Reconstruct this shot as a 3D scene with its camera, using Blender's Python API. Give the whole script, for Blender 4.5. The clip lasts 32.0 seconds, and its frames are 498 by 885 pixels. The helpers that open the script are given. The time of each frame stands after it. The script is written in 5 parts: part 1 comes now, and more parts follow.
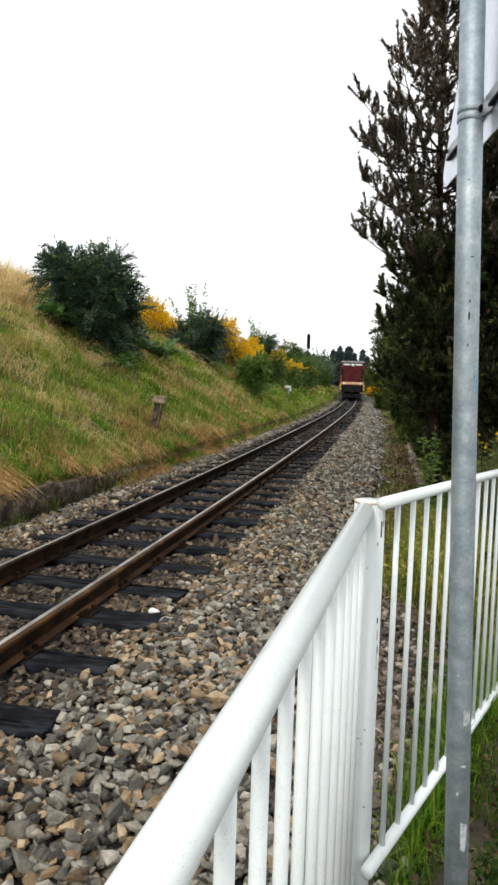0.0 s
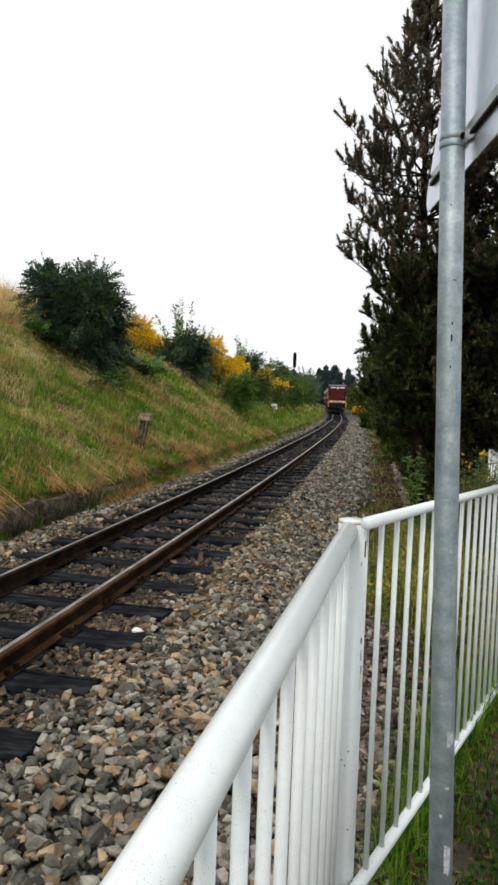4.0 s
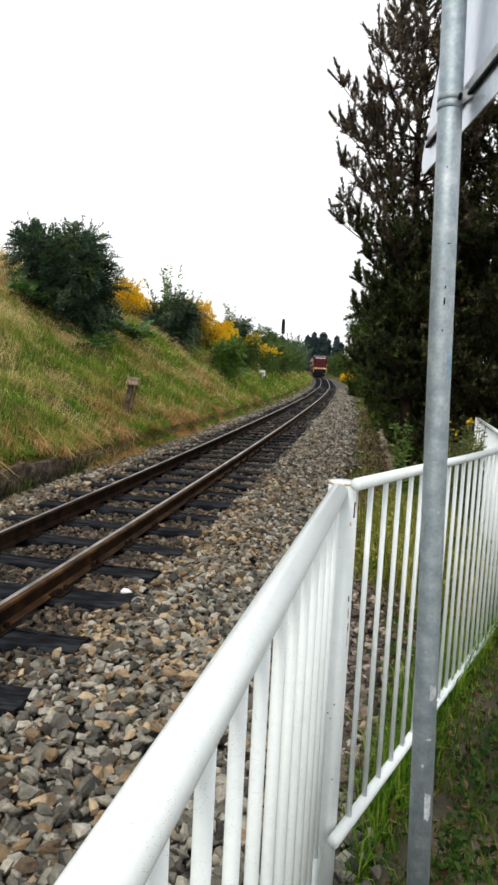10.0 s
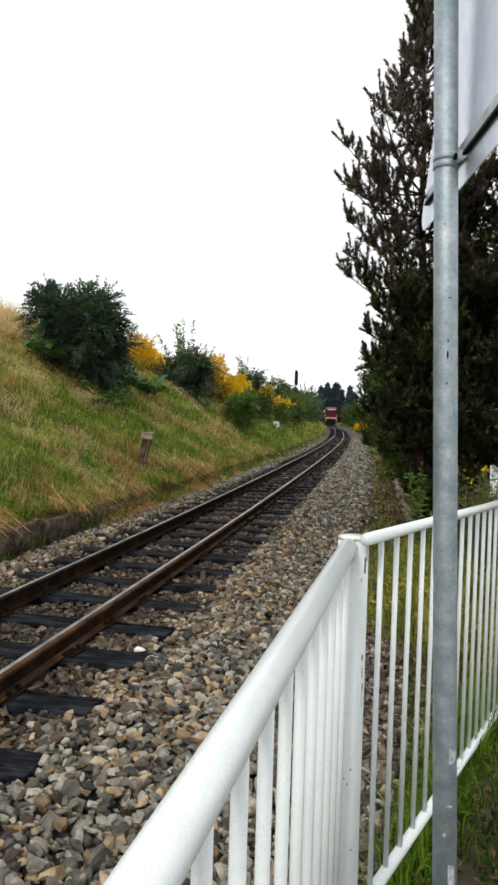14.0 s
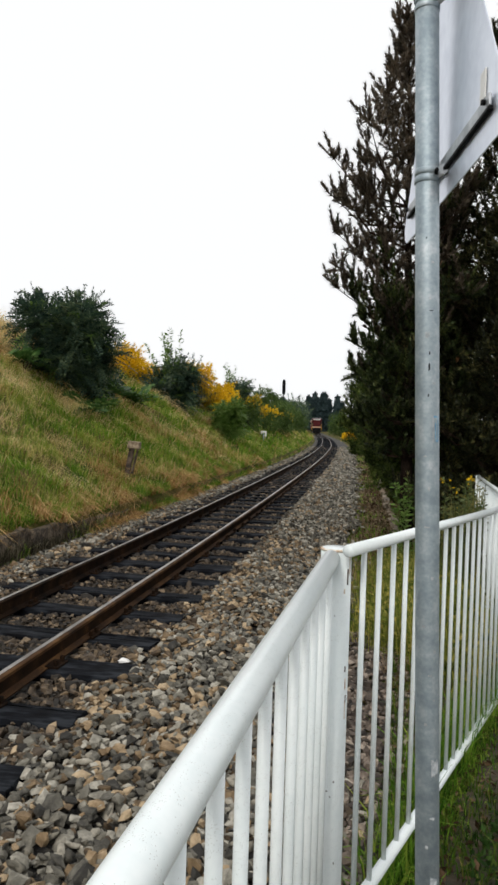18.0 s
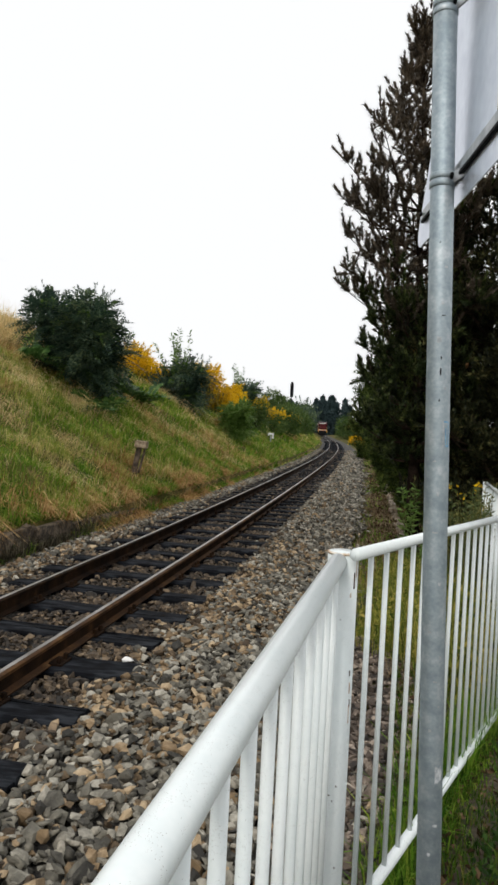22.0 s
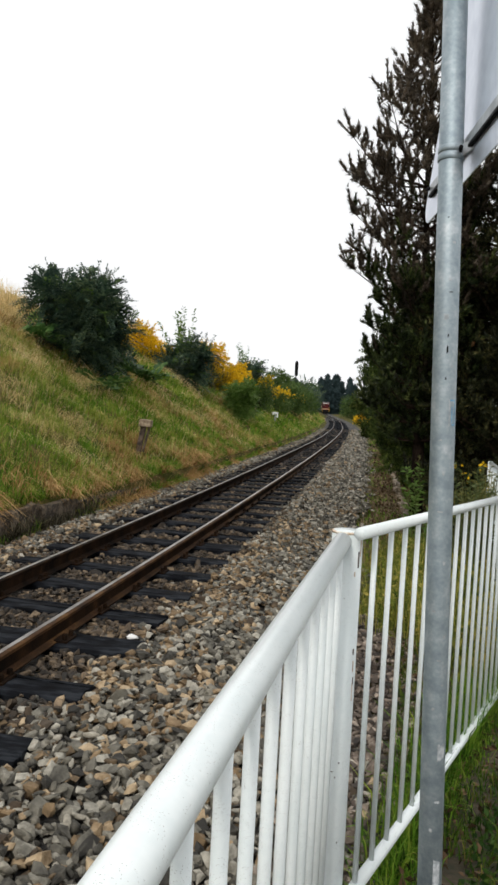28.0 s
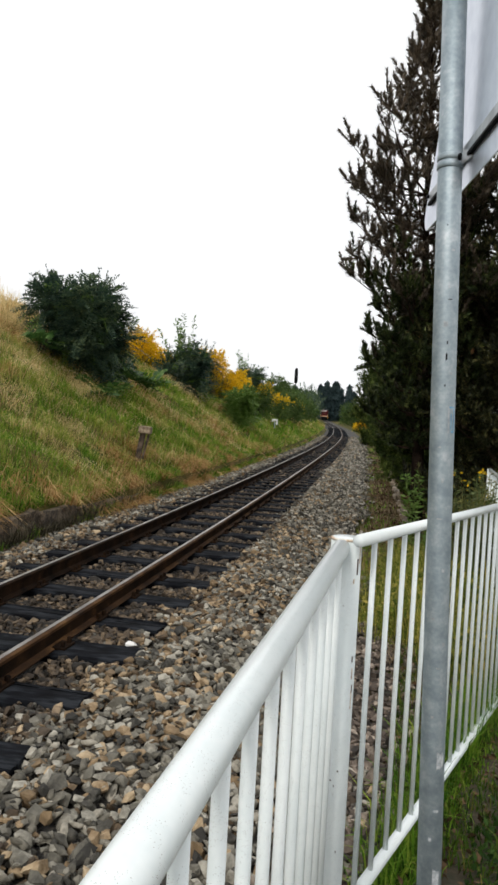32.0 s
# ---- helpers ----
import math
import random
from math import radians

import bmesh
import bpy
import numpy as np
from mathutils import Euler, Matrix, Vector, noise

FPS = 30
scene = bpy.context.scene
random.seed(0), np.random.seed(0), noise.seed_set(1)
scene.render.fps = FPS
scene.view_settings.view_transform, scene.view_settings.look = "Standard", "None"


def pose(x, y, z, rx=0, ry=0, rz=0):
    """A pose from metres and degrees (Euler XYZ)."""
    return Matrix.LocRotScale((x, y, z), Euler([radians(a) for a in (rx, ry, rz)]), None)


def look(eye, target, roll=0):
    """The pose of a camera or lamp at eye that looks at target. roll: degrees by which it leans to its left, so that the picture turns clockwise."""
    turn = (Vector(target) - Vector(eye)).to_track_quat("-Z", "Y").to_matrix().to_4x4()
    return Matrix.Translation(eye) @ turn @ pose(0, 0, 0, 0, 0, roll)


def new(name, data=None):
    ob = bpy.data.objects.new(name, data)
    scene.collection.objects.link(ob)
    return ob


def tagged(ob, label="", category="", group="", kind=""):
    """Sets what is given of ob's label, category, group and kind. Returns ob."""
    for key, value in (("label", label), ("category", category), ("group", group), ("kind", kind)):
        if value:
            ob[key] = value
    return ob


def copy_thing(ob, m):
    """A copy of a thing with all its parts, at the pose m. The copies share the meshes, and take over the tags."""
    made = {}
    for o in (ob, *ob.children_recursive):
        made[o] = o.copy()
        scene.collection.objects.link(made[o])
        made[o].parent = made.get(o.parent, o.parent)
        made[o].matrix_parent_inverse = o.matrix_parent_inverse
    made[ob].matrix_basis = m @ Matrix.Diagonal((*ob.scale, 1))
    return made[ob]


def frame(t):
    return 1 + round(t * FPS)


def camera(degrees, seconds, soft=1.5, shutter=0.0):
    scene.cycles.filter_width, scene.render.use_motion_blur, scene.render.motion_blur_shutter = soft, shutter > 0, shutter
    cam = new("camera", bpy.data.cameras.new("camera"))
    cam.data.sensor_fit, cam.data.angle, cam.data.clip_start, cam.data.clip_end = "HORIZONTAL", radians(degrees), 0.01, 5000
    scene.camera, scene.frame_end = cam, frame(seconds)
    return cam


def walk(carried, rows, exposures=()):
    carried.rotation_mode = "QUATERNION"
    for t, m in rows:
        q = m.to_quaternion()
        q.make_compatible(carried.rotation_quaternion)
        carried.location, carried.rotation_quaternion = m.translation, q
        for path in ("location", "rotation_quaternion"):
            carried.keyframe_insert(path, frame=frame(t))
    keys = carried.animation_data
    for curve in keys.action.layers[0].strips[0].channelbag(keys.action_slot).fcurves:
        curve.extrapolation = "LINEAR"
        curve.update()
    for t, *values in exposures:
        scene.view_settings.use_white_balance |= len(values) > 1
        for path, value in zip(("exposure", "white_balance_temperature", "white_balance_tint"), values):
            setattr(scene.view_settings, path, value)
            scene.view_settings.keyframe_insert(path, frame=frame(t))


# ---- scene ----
cam = camera(39.0, 32.0, soft=2.8)
# seconds, eye (metres), turn (degrees)
PATH = [
    (0, -0.004, 0.004, 1.366, 85.12, -1.65, 12.86),
    (0.5, -0.004, 0.004, 1.367, 85.40, -1.68, 12.82),
    (1, -0.004, 0.004, 1.367, 84.68, -1.75, 12.49),
    (1.5, 0.002, 0.003, 1.371, 84.36, -1.32, 9.82),
    (2, -0.010, -0.002, 1.359, 83.95, -2.70, 10.02),
    (2.5, -0.005, -0.006, 1.365, 85.52, -2.33, 10.43),
    (3, -0.002, -0.016, 1.380, 88.55, -3.01, 11.89),
    (3.5, 0.002, -0.004, 1.374, 86.90, -1.95, 11.72),
    (4, 0.000, 0.000, 1.370, 86.62, -2.05, 11.74),
    (4.5, 0.006, -0.000, 1.373, 87.36, -2.15, 11.17),
    (6.5, 0.005, -0.009, 1.373, 87.95, -2.32, 11.24),
    (7, 0.008, -0.010, 1.374, 88.10, -2.38, 10.88),
    (7.5, 0.008, -0.008, 1.373, 88.10, -2.26, 10.82),
    (8, 0.013, -0.006, 1.373, 87.82, -2.23, 10.63),
    (8.5, 0.016, -0.008, 1.377, 88.37, -2.23, 10.40),
    (9, 0.016, -0.003, 1.372, 86.11, -1.17, 10.43),
    (9.5, 0.016, -0.011, 1.369, 85.21, -1.76, 9.11),
    (10, -0.009, -0.020, 1.356, 83.94, -2.79, 10.75),
    (10.5, -0.003, -0.016, 1.363, 86.08, -2.54, 11.91),
    (11, 0.002, -0.014, 1.364, 86.71, -2.07, 12.35),
    (11.5, 0.003, -0.012, 1.366, 86.97, -2.17, 12.59),
    (12, 0.005, -0.005, 1.360, 86.50, -2.24, 12.34),
    (12.5, 0.008, -0.004, 1.362, 86.73, -1.70, 12.35),
    (13, 0.011, -0.005, 1.366, 87.34, -1.51, 11.90),
    (13.5, 0.011, -0.007, 1.367, 87.56, -1.41, 11.87),
    (14, 0.011, -0.011, 1.370, 88.07, -1.59, 11.91),
    (14.5, 0.012, -0.009, 1.372, 88.32, -1.59, 11.83),
    (16.5, 0.015, -0.007, 1.372, 88.17, -1.77, 11.14),
    (17, 0.017, -0.004, 1.368, 87.32, -1.49, 11.23),
    (17.5, 0.019, -0.004, 1.371, 88.15, -1.60, 11.04),
    (18, 0.023, -0.009, 1.376, 88.84, -1.71, 10.91),
    (18.5, 0.020, -0.008, 1.375, 88.62, -2.10, 11.16),
    (19, 0.017, -0.008, 1.374, 88.69, -2.28, 11.47),
    (19.5, 0.017, -0.009, 1.375, 88.69, -2.50, 11.31),
    (20, 0.016, -0.009, 1.372, 88.48, -2.55, 11.60),
    (20.5, 0.015, -0.008, 1.371, 88.40, -2.60, 11.74),
    (21, 0.016, -0.007, 1.372, 88.55, -2.70, 11.46),
    (21.5, 0.018, -0.008, 1.375, 88.77, -2.73, 11.24),
    (22, 0.017, -0.008, 1.375, 88.95, -2.87, 11.49),
    (22.5, 0.012, -0.009, 1.387, 90.24, -2.04, 13.58),
    (23, -0.001, 0.022, 1.366, 85.94, -2.05, 12.16),
    (23.5, 0.024, 0.011, 1.370, 86.51, -1.75, 11.15),
    (24, 0.022, 0.007, 1.372, 86.82, -1.96, 11.67),
    (24.5, 0.022, 0.005, 1.373, 87.42, -2.53, 11.38),
    (25, 0.014, -0.000, 1.374, 87.75, -3.80, 12.17),
    (25.5, 0.010, -0.000, 1.373, 87.09, -3.60, 12.51),
    (27.5, 0.015, 0.005, 1.370, 86.96, -2.83, 11.97),
    (28, 0.015, 0.005, 1.373, 87.23, -2.96, 11.85),
    (28.5, 0.018, 0.007, 1.372, 87.48, -2.78, 11.76),
    (29, 0.018, 0.004, 1.374, 87.70, -2.77, 11.56),
    (29.5, 0.018, 0.005, 1.373, 87.68, -2.66, 11.71),
    (30, 0.018, 0.003, 1.373, 87.53, -2.83, 11.86),
    (30.5, 0.015, 0.006, 1.372, 87.59, -2.88, 12.18),
    (31, 0.015, 0.007, 1.370, 87.45, -3.12, 11.98),
    (31.5, 0.017, 0.006, 1.373, 87.66, -3.10, 11.96),
    (32, 0.016, 0.006, 1.372, 87.80, -3.11, 11.82),
]
EXPOSURES = [(0, -0.05), (1.5, -0.08), (2.5, -0.26), (3.2, -0.48), (4.0, -0.36), (9.0, -0.39), (9.9, -0.08), (11.0, -0.2), (14.0, -0.26), (17.0, -0.46), (18.5, -0.4), (22.1, -0.42), (22.5, -0.72), (23.0, -0.78), (23.6, -0.42), (25.0, -0.35), (32, -0.34)]
walk(cam, [(t, pose(x, y, z, rx, ry, rz)) for t, x, y, z, rx, ry, rz in PATH], EXPOSURES)

# ---- sky and sun ----
SUN_ELEV, SUN_TURN = 40.0, 192.0
world = bpy.data.worlds.new("sky")
scene.world = world
world.use_nodes = True
wt = world.node_tree
wt.nodes.clear()
w_out = wt.nodes.new("ShaderNodeOutputWorld")
w_sky = wt.nodes.new("ShaderNodeTexSky")
w_sky.sky_type, w_sky.sun_disc = "NISHITA", False
w_sky.sun_elevation, w_sky.sun_rotation = radians(SUN_ELEV), radians(SUN_TURN)
w_bg = wt.nodes.new("ShaderNodeBackground")
w_bg.inputs["Strength"].default_value = 0.12
w_cloud = wt.nodes.new("ShaderNodeBackground")
w_cloud.inputs["Color"].default_value = (0.98, 0.99, 1.0, 1)
w_cloud.inputs["Strength"].default_value = 1.35
w_co = wt.nodes.new("ShaderNodeTexCoord")
w_map = wt.nodes.new("ShaderNodeMapping")
w_map.inputs["Scale"].default_value = (1.0, 1.0, 2.4)
w_noise = wt.nodes.new("ShaderNodeTexNoise")
w_noise.inputs["Scale"].default_value, w_noise.inputs["Detail"].default_value = 2.6, 6.0
w_ramp = wt.nodes.new("ShaderNodeValToRGB")
w_ramp.color_ramp.elements[0].position, w_ramp.color_ramp.elements[1].position = 0.24, 0.36
w_ramp.color_ramp.elements[0].color = (0.45, 0.45, 0.45, 1)
w_mix = wt.nodes.new("ShaderNodeMixShader")
wt.links.new(w_co.outputs["Generated"], w_map.inputs["Vector"])
wt.links.new(w_map.outputs["Vector"], w_noise.inputs["Vector"])
wt.links.new(w_noise.outputs["Fac"], w_ramp.inputs["Fac"])
wt.links.new(w_ramp.outputs["Color"], w_mix.inputs["Fac"])
wt.links.new(w_sky.outputs["Color"], w_bg.inputs["Color"])
wt.links.new(w_bg.outputs["Background"], w_mix.inputs[1])
wt.links.new(w_cloud.outputs["Background"], w_mix.inputs[2])
wt.links.new(w_mix.outputs["Shader"], w_out.inputs["Surface"])

sun = new("sun", bpy.data.lights.new("sun", "SUN"))
sun.data.energy, sun.data.angle, sun.data.color = 1.9, radians(12), (1.0, 0.95, 0.87)
sun_way = Vector((math.sin(radians(SUN_TURN)) * math.cos(radians(SUN_ELEV)), math.cos(radians(SUN_TURN)) * math.cos(radians(SUN_ELEV)), math.sin(radians(SUN_ELEV))))
sun.matrix_world = look(sun_way * 50, (0, 0, 0))


# ---- materials ----
def surface(name, a, b, c=None, rough=0.8, metal=0.0, scale=8.0, fine=60.0, bump=0.3, depth=0.01, island=0.0, spread=(0.35, 0.65), each=0.0, leaf=0.0, spec=0.5, grain=None):
    """A worn surface in two or three colours, with coarse stains, fine grain and relief."""
    m = bpy.data.materials.new(name)
    m.use_nodes = True
    nt = m.node_tree
    p = nt.nodes["Principled BSDF"]
    p.inputs["Roughness"].default_value, p.inputs["Metallic"].default_value = rough, metal
    p.inputs["Specular IOR Level"].default_value = spec
    geo = nt.nodes.new("ShaderNodeNewGeometry")
    n1, n2 = nt.nodes.new("ShaderNodeTexNoise"), nt.nodes.new("ShaderNodeTexNoise")
    n1.inputs["Scale"].default_value, n1.inputs["Detail"].default_value = scale, 5.0
    n2.inputs["Scale"].default_value, n2.inputs["Detail"].default_value = fine, 4.0
    where = nt.nodes.new("ShaderNodeTexCoord").outputs["Object"] if each < 0 else geo.outputs["Position"]
    if grain:
        stretch = nt.nodes.new("ShaderNodeVectorMath")
        stretch.operation = "MULTIPLY"
        nt.links.new(where, stretch.inputs[0])
        stretch.inputs[1].default_value = grain
        where = stretch.outputs[0]
    nt.links.new(where, n1.inputs["Vector"])
    nt.links.new(where, n2.inputs["Vector"])
    add = nt.nodes.new("ShaderNodeMath")
    add.operation = "MULTIPLY_ADD"
    nt.links.new(n2.outputs["Fac"], add.inputs[0])
    add.inputs[1].default_value = 0.5
    nt.links.new(n1.outputs["Fac"], add.inputs[2])
    value = add.outputs[0]
    low = 0.25
    if island:
        rnd = nt.nodes.new("ShaderNodeMath")
        rnd.operation = "MULTIPLY_ADD"
        nt.links.new(geo.outputs["Random Per Island"], rnd.inputs[0])
        rnd.inputs[1].default_value = island
        nt.links.new(value, rnd.inputs[2])
        value, low = rnd.outputs[0], low + island / 2
    if each > 0:
        info = nt.nodes.new("ShaderNodeObjectInfo")
        rnd = nt.nodes.new("ShaderNodeMath")
        rnd.operation = "MULTIPLY_ADD"
        nt.links.new(info.outputs["Random"], rnd.inputs[0])
        rnd.inputs[1].default_value = each
        nt.links.new(value, rnd.inputs[2])
        value, low = rnd.outputs[0], low + each / 2
    ramp = nt.nodes.new("ShaderNodeValToRGB")
    cols = [a, b] if c is None else [a, b, c]
    els = ramp.color_ramp.elements
    while len(els) < len(cols):
        els.new(0.5)
    for i, col in enumerate(cols):
        els[i].position = min(1.0, (low + spread[0] + (spread[1] - spread[0]) * i / (len(cols) - 1)) / 2)
        els[i].color = (*col, 1)
    half = nt.nodes.new("ShaderNodeMath")
    half.operation = "MULTIPLY"
    half.inputs[1].default_value = 0.5
    nt.links.new(value, half.inputs[0])
    nt.links.new(half.outputs[0], ramp.inputs["Fac"])
    nt.links.new(ramp.outputs["Color"], p.inputs["Base Color"])
    if bump:
        bmp = nt.nodes.new("ShaderNodeBump")
        bmp.inputs["Strength"].default_value, bmp.inputs["Distance"].default_value = bump, depth
        nt.links.new(add.outputs[0], bmp.inputs["Height"])
        nt.links.new(bmp.outputs["Normal"], p.inputs["Normal"])
    if leaf:
        tr = nt.nodes.new("ShaderNodeBsdfTranslucent")
        mx = nt.nodes.new("ShaderNodeMixShader")
        mx.inputs[0].default_value = leaf
        nt.links.new(ramp.outputs["Color"], tr.inputs["Color"])
        nt.links.new(p.outputs["BSDF"], mx.inputs[1])
        nt.links.new(tr.outputs["BSDF"], mx.inputs[2])
        nt.links.new(mx.outputs["Shader"], nt.nodes["Material Output"].inputs["Surface"])
    return m


def specked(m, scale, size, colour, share):
    """Scatters small dark chips over a paint, in uneven patches."""
    nt = m.node_tree
    p = nt.nodes["Principled BSDF"]
    base = p.inputs["Base Color"].links[0].from_socket
    geo = nt.nodes.new("ShaderNodeNewGeometry")
    cells, patch = nt.nodes.new("ShaderNodeTexVoronoi"), nt.nodes.new("ShaderNodeTexNoise")
    cells.inputs["Scale"].default_value, patch.inputs["Scale"].default_value = scale, scale * 0.09
    ring, cover, both = nt.nodes.new("ShaderNodeMath"), nt.nodes.new("ShaderNodeMath"), nt.nodes.new("ShaderNodeMath")
    ring.operation, cover.operation, both.operation = "LESS_THAN", "GREATER_THAN", "MULTIPLY"
    nt.links.new(geo.outputs["Position"], cells.inputs["Vector"])
    nt.links.new(geo.outputs["Position"], patch.inputs["Vector"])
    nt.links.new(cells.outputs["Distance"], ring.inputs[0])
    nt.links.new(patch.outputs["Fac"], cover.inputs[0])
    ring.inputs[1].default_value, cover.inputs[1].default_value = size, share
    nt.links.new(ring.outputs[0], both.inputs[0])
    nt.links.new(cover.outputs[0], both.inputs[1])
    mix = nt.nodes.new("ShaderNodeMix")
    mix.data_type = "RGBA"
    nt.links.new(both.outputs[0], mix.inputs["Factor"])
    nt.links.new(base, mix.inputs[6])
    mix.inputs[7].default_value = (*colour, 1)
    nt.links.new(mix.outputs[2], p.inputs["Base Color"])
    return m


M = {}
M["soil"] = surface("soil", (0.03, 0.05, 0.008), (0.08, 0.075, 0.022), (0.15, 0.11, 0.045), rough=0.95, scale=0.9, fine=14, bump=0.6, depth=0.05, spec=0.05)
M["path"] = surface("path_earth", (0.016, 0.020, 0.006), (0.050, 0.036, 0.020), (0.19, 0.145, 0.10), scale=2.6, fine=45, bump=0.6, depth=0.015, spread=(0.3, 0.75))
# near-black, so that the gaps between the stones read as deep shade
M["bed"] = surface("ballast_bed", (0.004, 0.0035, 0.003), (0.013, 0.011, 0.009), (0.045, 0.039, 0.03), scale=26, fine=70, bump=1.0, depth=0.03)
M["stone"] = surface("ballast_stone", (0.022, 0.020, 0.016), (0.165, 0.153, 0.122), (0.54, 0.505, 0.425), scale=16.0, fine=70, bump=0.9, depth=0.010, island=0.95, spread=(0.05, 1.25))
M["stone_single"] = surface("single_ballast_stone", (0.022, 0.020, 0.015), (0.160, 0.146, 0.113), (0.52, 0.475, 0.39), scale=16.0, fine=70, bump=0.9, depth=0.010, each=0.95, spread=(0.05, 1.25))
M["stone_tan"] = surface("ballast_stone_tan", (0.040, 0.025, 0.012), (0.215, 0.145, 0.076), (0.56, 0.435, 0.28), scale=16.0, fine=70, bump=0.9, depth=0.010, island=0.95, spread=(0.05, 1.25))
M["stone_rust"] = surface("ballast_stone_brown", (0.012, 0.009, 0.006), (0.072, 0.051, 0.032), (0.30, 0.215, 0.13), scale=16.0, fine=70, bump=0.7, depth=0.008, island=0.95, spread=(0.1, 1.3))
M["stone_red"] = surface("mixed_stone", (0.016, 0.012, 0.009), (0.115, 0.086, 0.066), (0.46, 0.385, 0.31), scale=16.0, fine=70, bump=0.7, depth=0.008, island=1.0, spread=(0.1, 1.3))
M["railtop"] = surface("rail_head_steel", (0.20, 0.18, 0.165), (0.52, 0.50, 0.48), rough=0.36, metal=1.0, scale=3, fine=160, bump=0.1, depth=0.001)
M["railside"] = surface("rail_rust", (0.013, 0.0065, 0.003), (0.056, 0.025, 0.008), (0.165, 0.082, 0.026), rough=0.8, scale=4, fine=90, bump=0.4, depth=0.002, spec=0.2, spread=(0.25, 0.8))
# the rail rust again, darkened to paint in the shade below the heads
M["rust_shaded"] = surface("shaded_rail_rust", (0.005, 0.003, 0.002), (0.022, 0.011, 0.005), (0.075, 0.036, 0.013), rough=0.9, scale=6, fine=90, bump=0.5, depth=0.002, spec=0.1, spread=(0.3, 0.9))
M["sleeper"] = surface("sleeper_wood", (0.0012, 0.0014, 0.0022), (0.0055, 0.0066, 0.0090), (0.022, 0.025, 0.030), rough=0.85, scale=9, fine=30, bump=0.6, depth=0.010, each=-1.0, spec=0.10, grain=(0.35, 1.2, 1.0))
M["ledge"] = surface("ledge_stone", (0.014, 0.011, 0.008), (0.058, 0.044, 0.031), (0.19, 0.145, 0.10), scale=5, fine=40, bump=1.0, depth=0.04)
M["edge"] = surface("edging_stone", (0.08, 0.062, 0.042), (0.22, 0.172, 0.118), (0.40, 0.33, 0.25), scale=6, fine=40, bump=0.8, depth=0.02)
M["white"] = specked(surface("white_paint", (0.72, 0.78, 0.787), (0.79, 0.836, 0.838), rough=0.30, scale=6, fine=90, bump=0.1, depth=0.001), 420, 0.16, (0.26, 0.25, 0.23), 0.49)
M["rust"] = surface("rusty_rim", (0.25, 0.10, 0.04), (0.58, 0.43, 0.30), (0.74, 0.68, 0.60), rough=0.8, scale=30, fine=160, bump=0.5, depth=0.002)
M["chip"] = surface("paint_chip", (0.035, 0.025, 0.02), (0.10, 0.06, 0.04), rough=0.9, scale=50, fine=150)
M["zinc"] = surface("galvanised_steel", (0.27, 0.330, 0.368), (0.375, 0.435, 0.472), (0.57, 0.605, 0.628), rough=0.6, metal=0.75, scale=26, fine=110, bump=0.18, depth=0.001, spread=(0.3, 0.85))
M["sheet"] = surface("sign_aluminium", (0.58, 0.62, 0.71), (0.72, 0.76, 0.84), rough=0.32, metal=0.75, scale=2.5, fine=30, bump=0.05, depth=0.001)
M["signface"] = surface("sign_face", (0.75, 0.74, 0.72), (0.8, 0.8, 0.78), rough=0.4, scale=3, fine=30)
M["bracket"] = surface("bracket_steel", (0.30, 0.32, 0.34), (0.50, 0.52, 0.55), rough=0.4, metal=0.5, scale=14, fine=60, bump=0.1, depth=0.001)
M["dark"] = surface("dark_steel", (0.003, 0.003, 0.004), (0.012, 0.012, 0.014), rough=0.7, scale=10, fine=60, spec=0.15)
M["blue"] = surface("blue_sticker", (0.07, 0.25, 0.45), (0.22, 0.45, 0.62), rough=0.5, scale=60, fine=200)
M["whitefilm"] = surface("white_scuff", (0.30, 0.33, 0.35), (0.50, 0.52, 0.54), rough=0.7, scale=70, fine=200)
M["bark"] = surface("bark", (0.006, 0.004, 0.003), (0.018, 0.012, 0.009), rough=0.95, scale=12, fine=60, bump=0.8, depth=0.02, spec=0.05)
M["twig"] = surface("young_bark", (0.02, 0.013, 0.010), (0.06, 0.038, 0.028), rough=0.9, scale=20, fine=90, bump=0.4, depth=0.004, spec=0.1)
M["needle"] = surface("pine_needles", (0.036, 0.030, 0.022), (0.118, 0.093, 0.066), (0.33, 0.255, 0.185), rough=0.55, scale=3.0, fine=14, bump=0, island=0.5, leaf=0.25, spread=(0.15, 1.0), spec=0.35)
# low and middle colours of the next two are darkened for shade inside the crowns
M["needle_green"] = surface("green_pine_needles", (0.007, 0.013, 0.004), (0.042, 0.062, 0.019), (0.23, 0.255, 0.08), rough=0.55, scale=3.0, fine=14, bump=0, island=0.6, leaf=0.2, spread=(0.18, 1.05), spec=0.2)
M["needle_shaded"] = surface("shaded_pine_needles", (0.005, 0.008, 0.003), (0.034, 0.040, 0.015), (0.24, 0.21, 0.08), rough=0.55, scale=3.0, fine=14, bump=0, island=0.6, leaf=0.15, spread=(0.18, 1.05), spec=0.2)
M["spruce"] = surface("conifer_needles", (0.013, 0.026, 0.009), (0.050, 0.078, 0.024), (0.16, 0.19, 0.055), rough=0.7, scale=1.6, fine=9, bump=0, island=0.35, leaf=0.3, spread=(0.2, 0.95), spec=0.1)
# distant haze is mixed into this needle colour as a blue tint
M["farwood_hazed"] = surface("hazed_spruce_needles", (0.018, 0.034, 0.036), (0.050, 0.080, 0.084), (0.12, 0.16, 0.16), rough=0.8, scale=0.25, fine=1.5, bump=0, island=0.35, leaf=0.2, spread=(0.2, 0.95), spec=0.1)
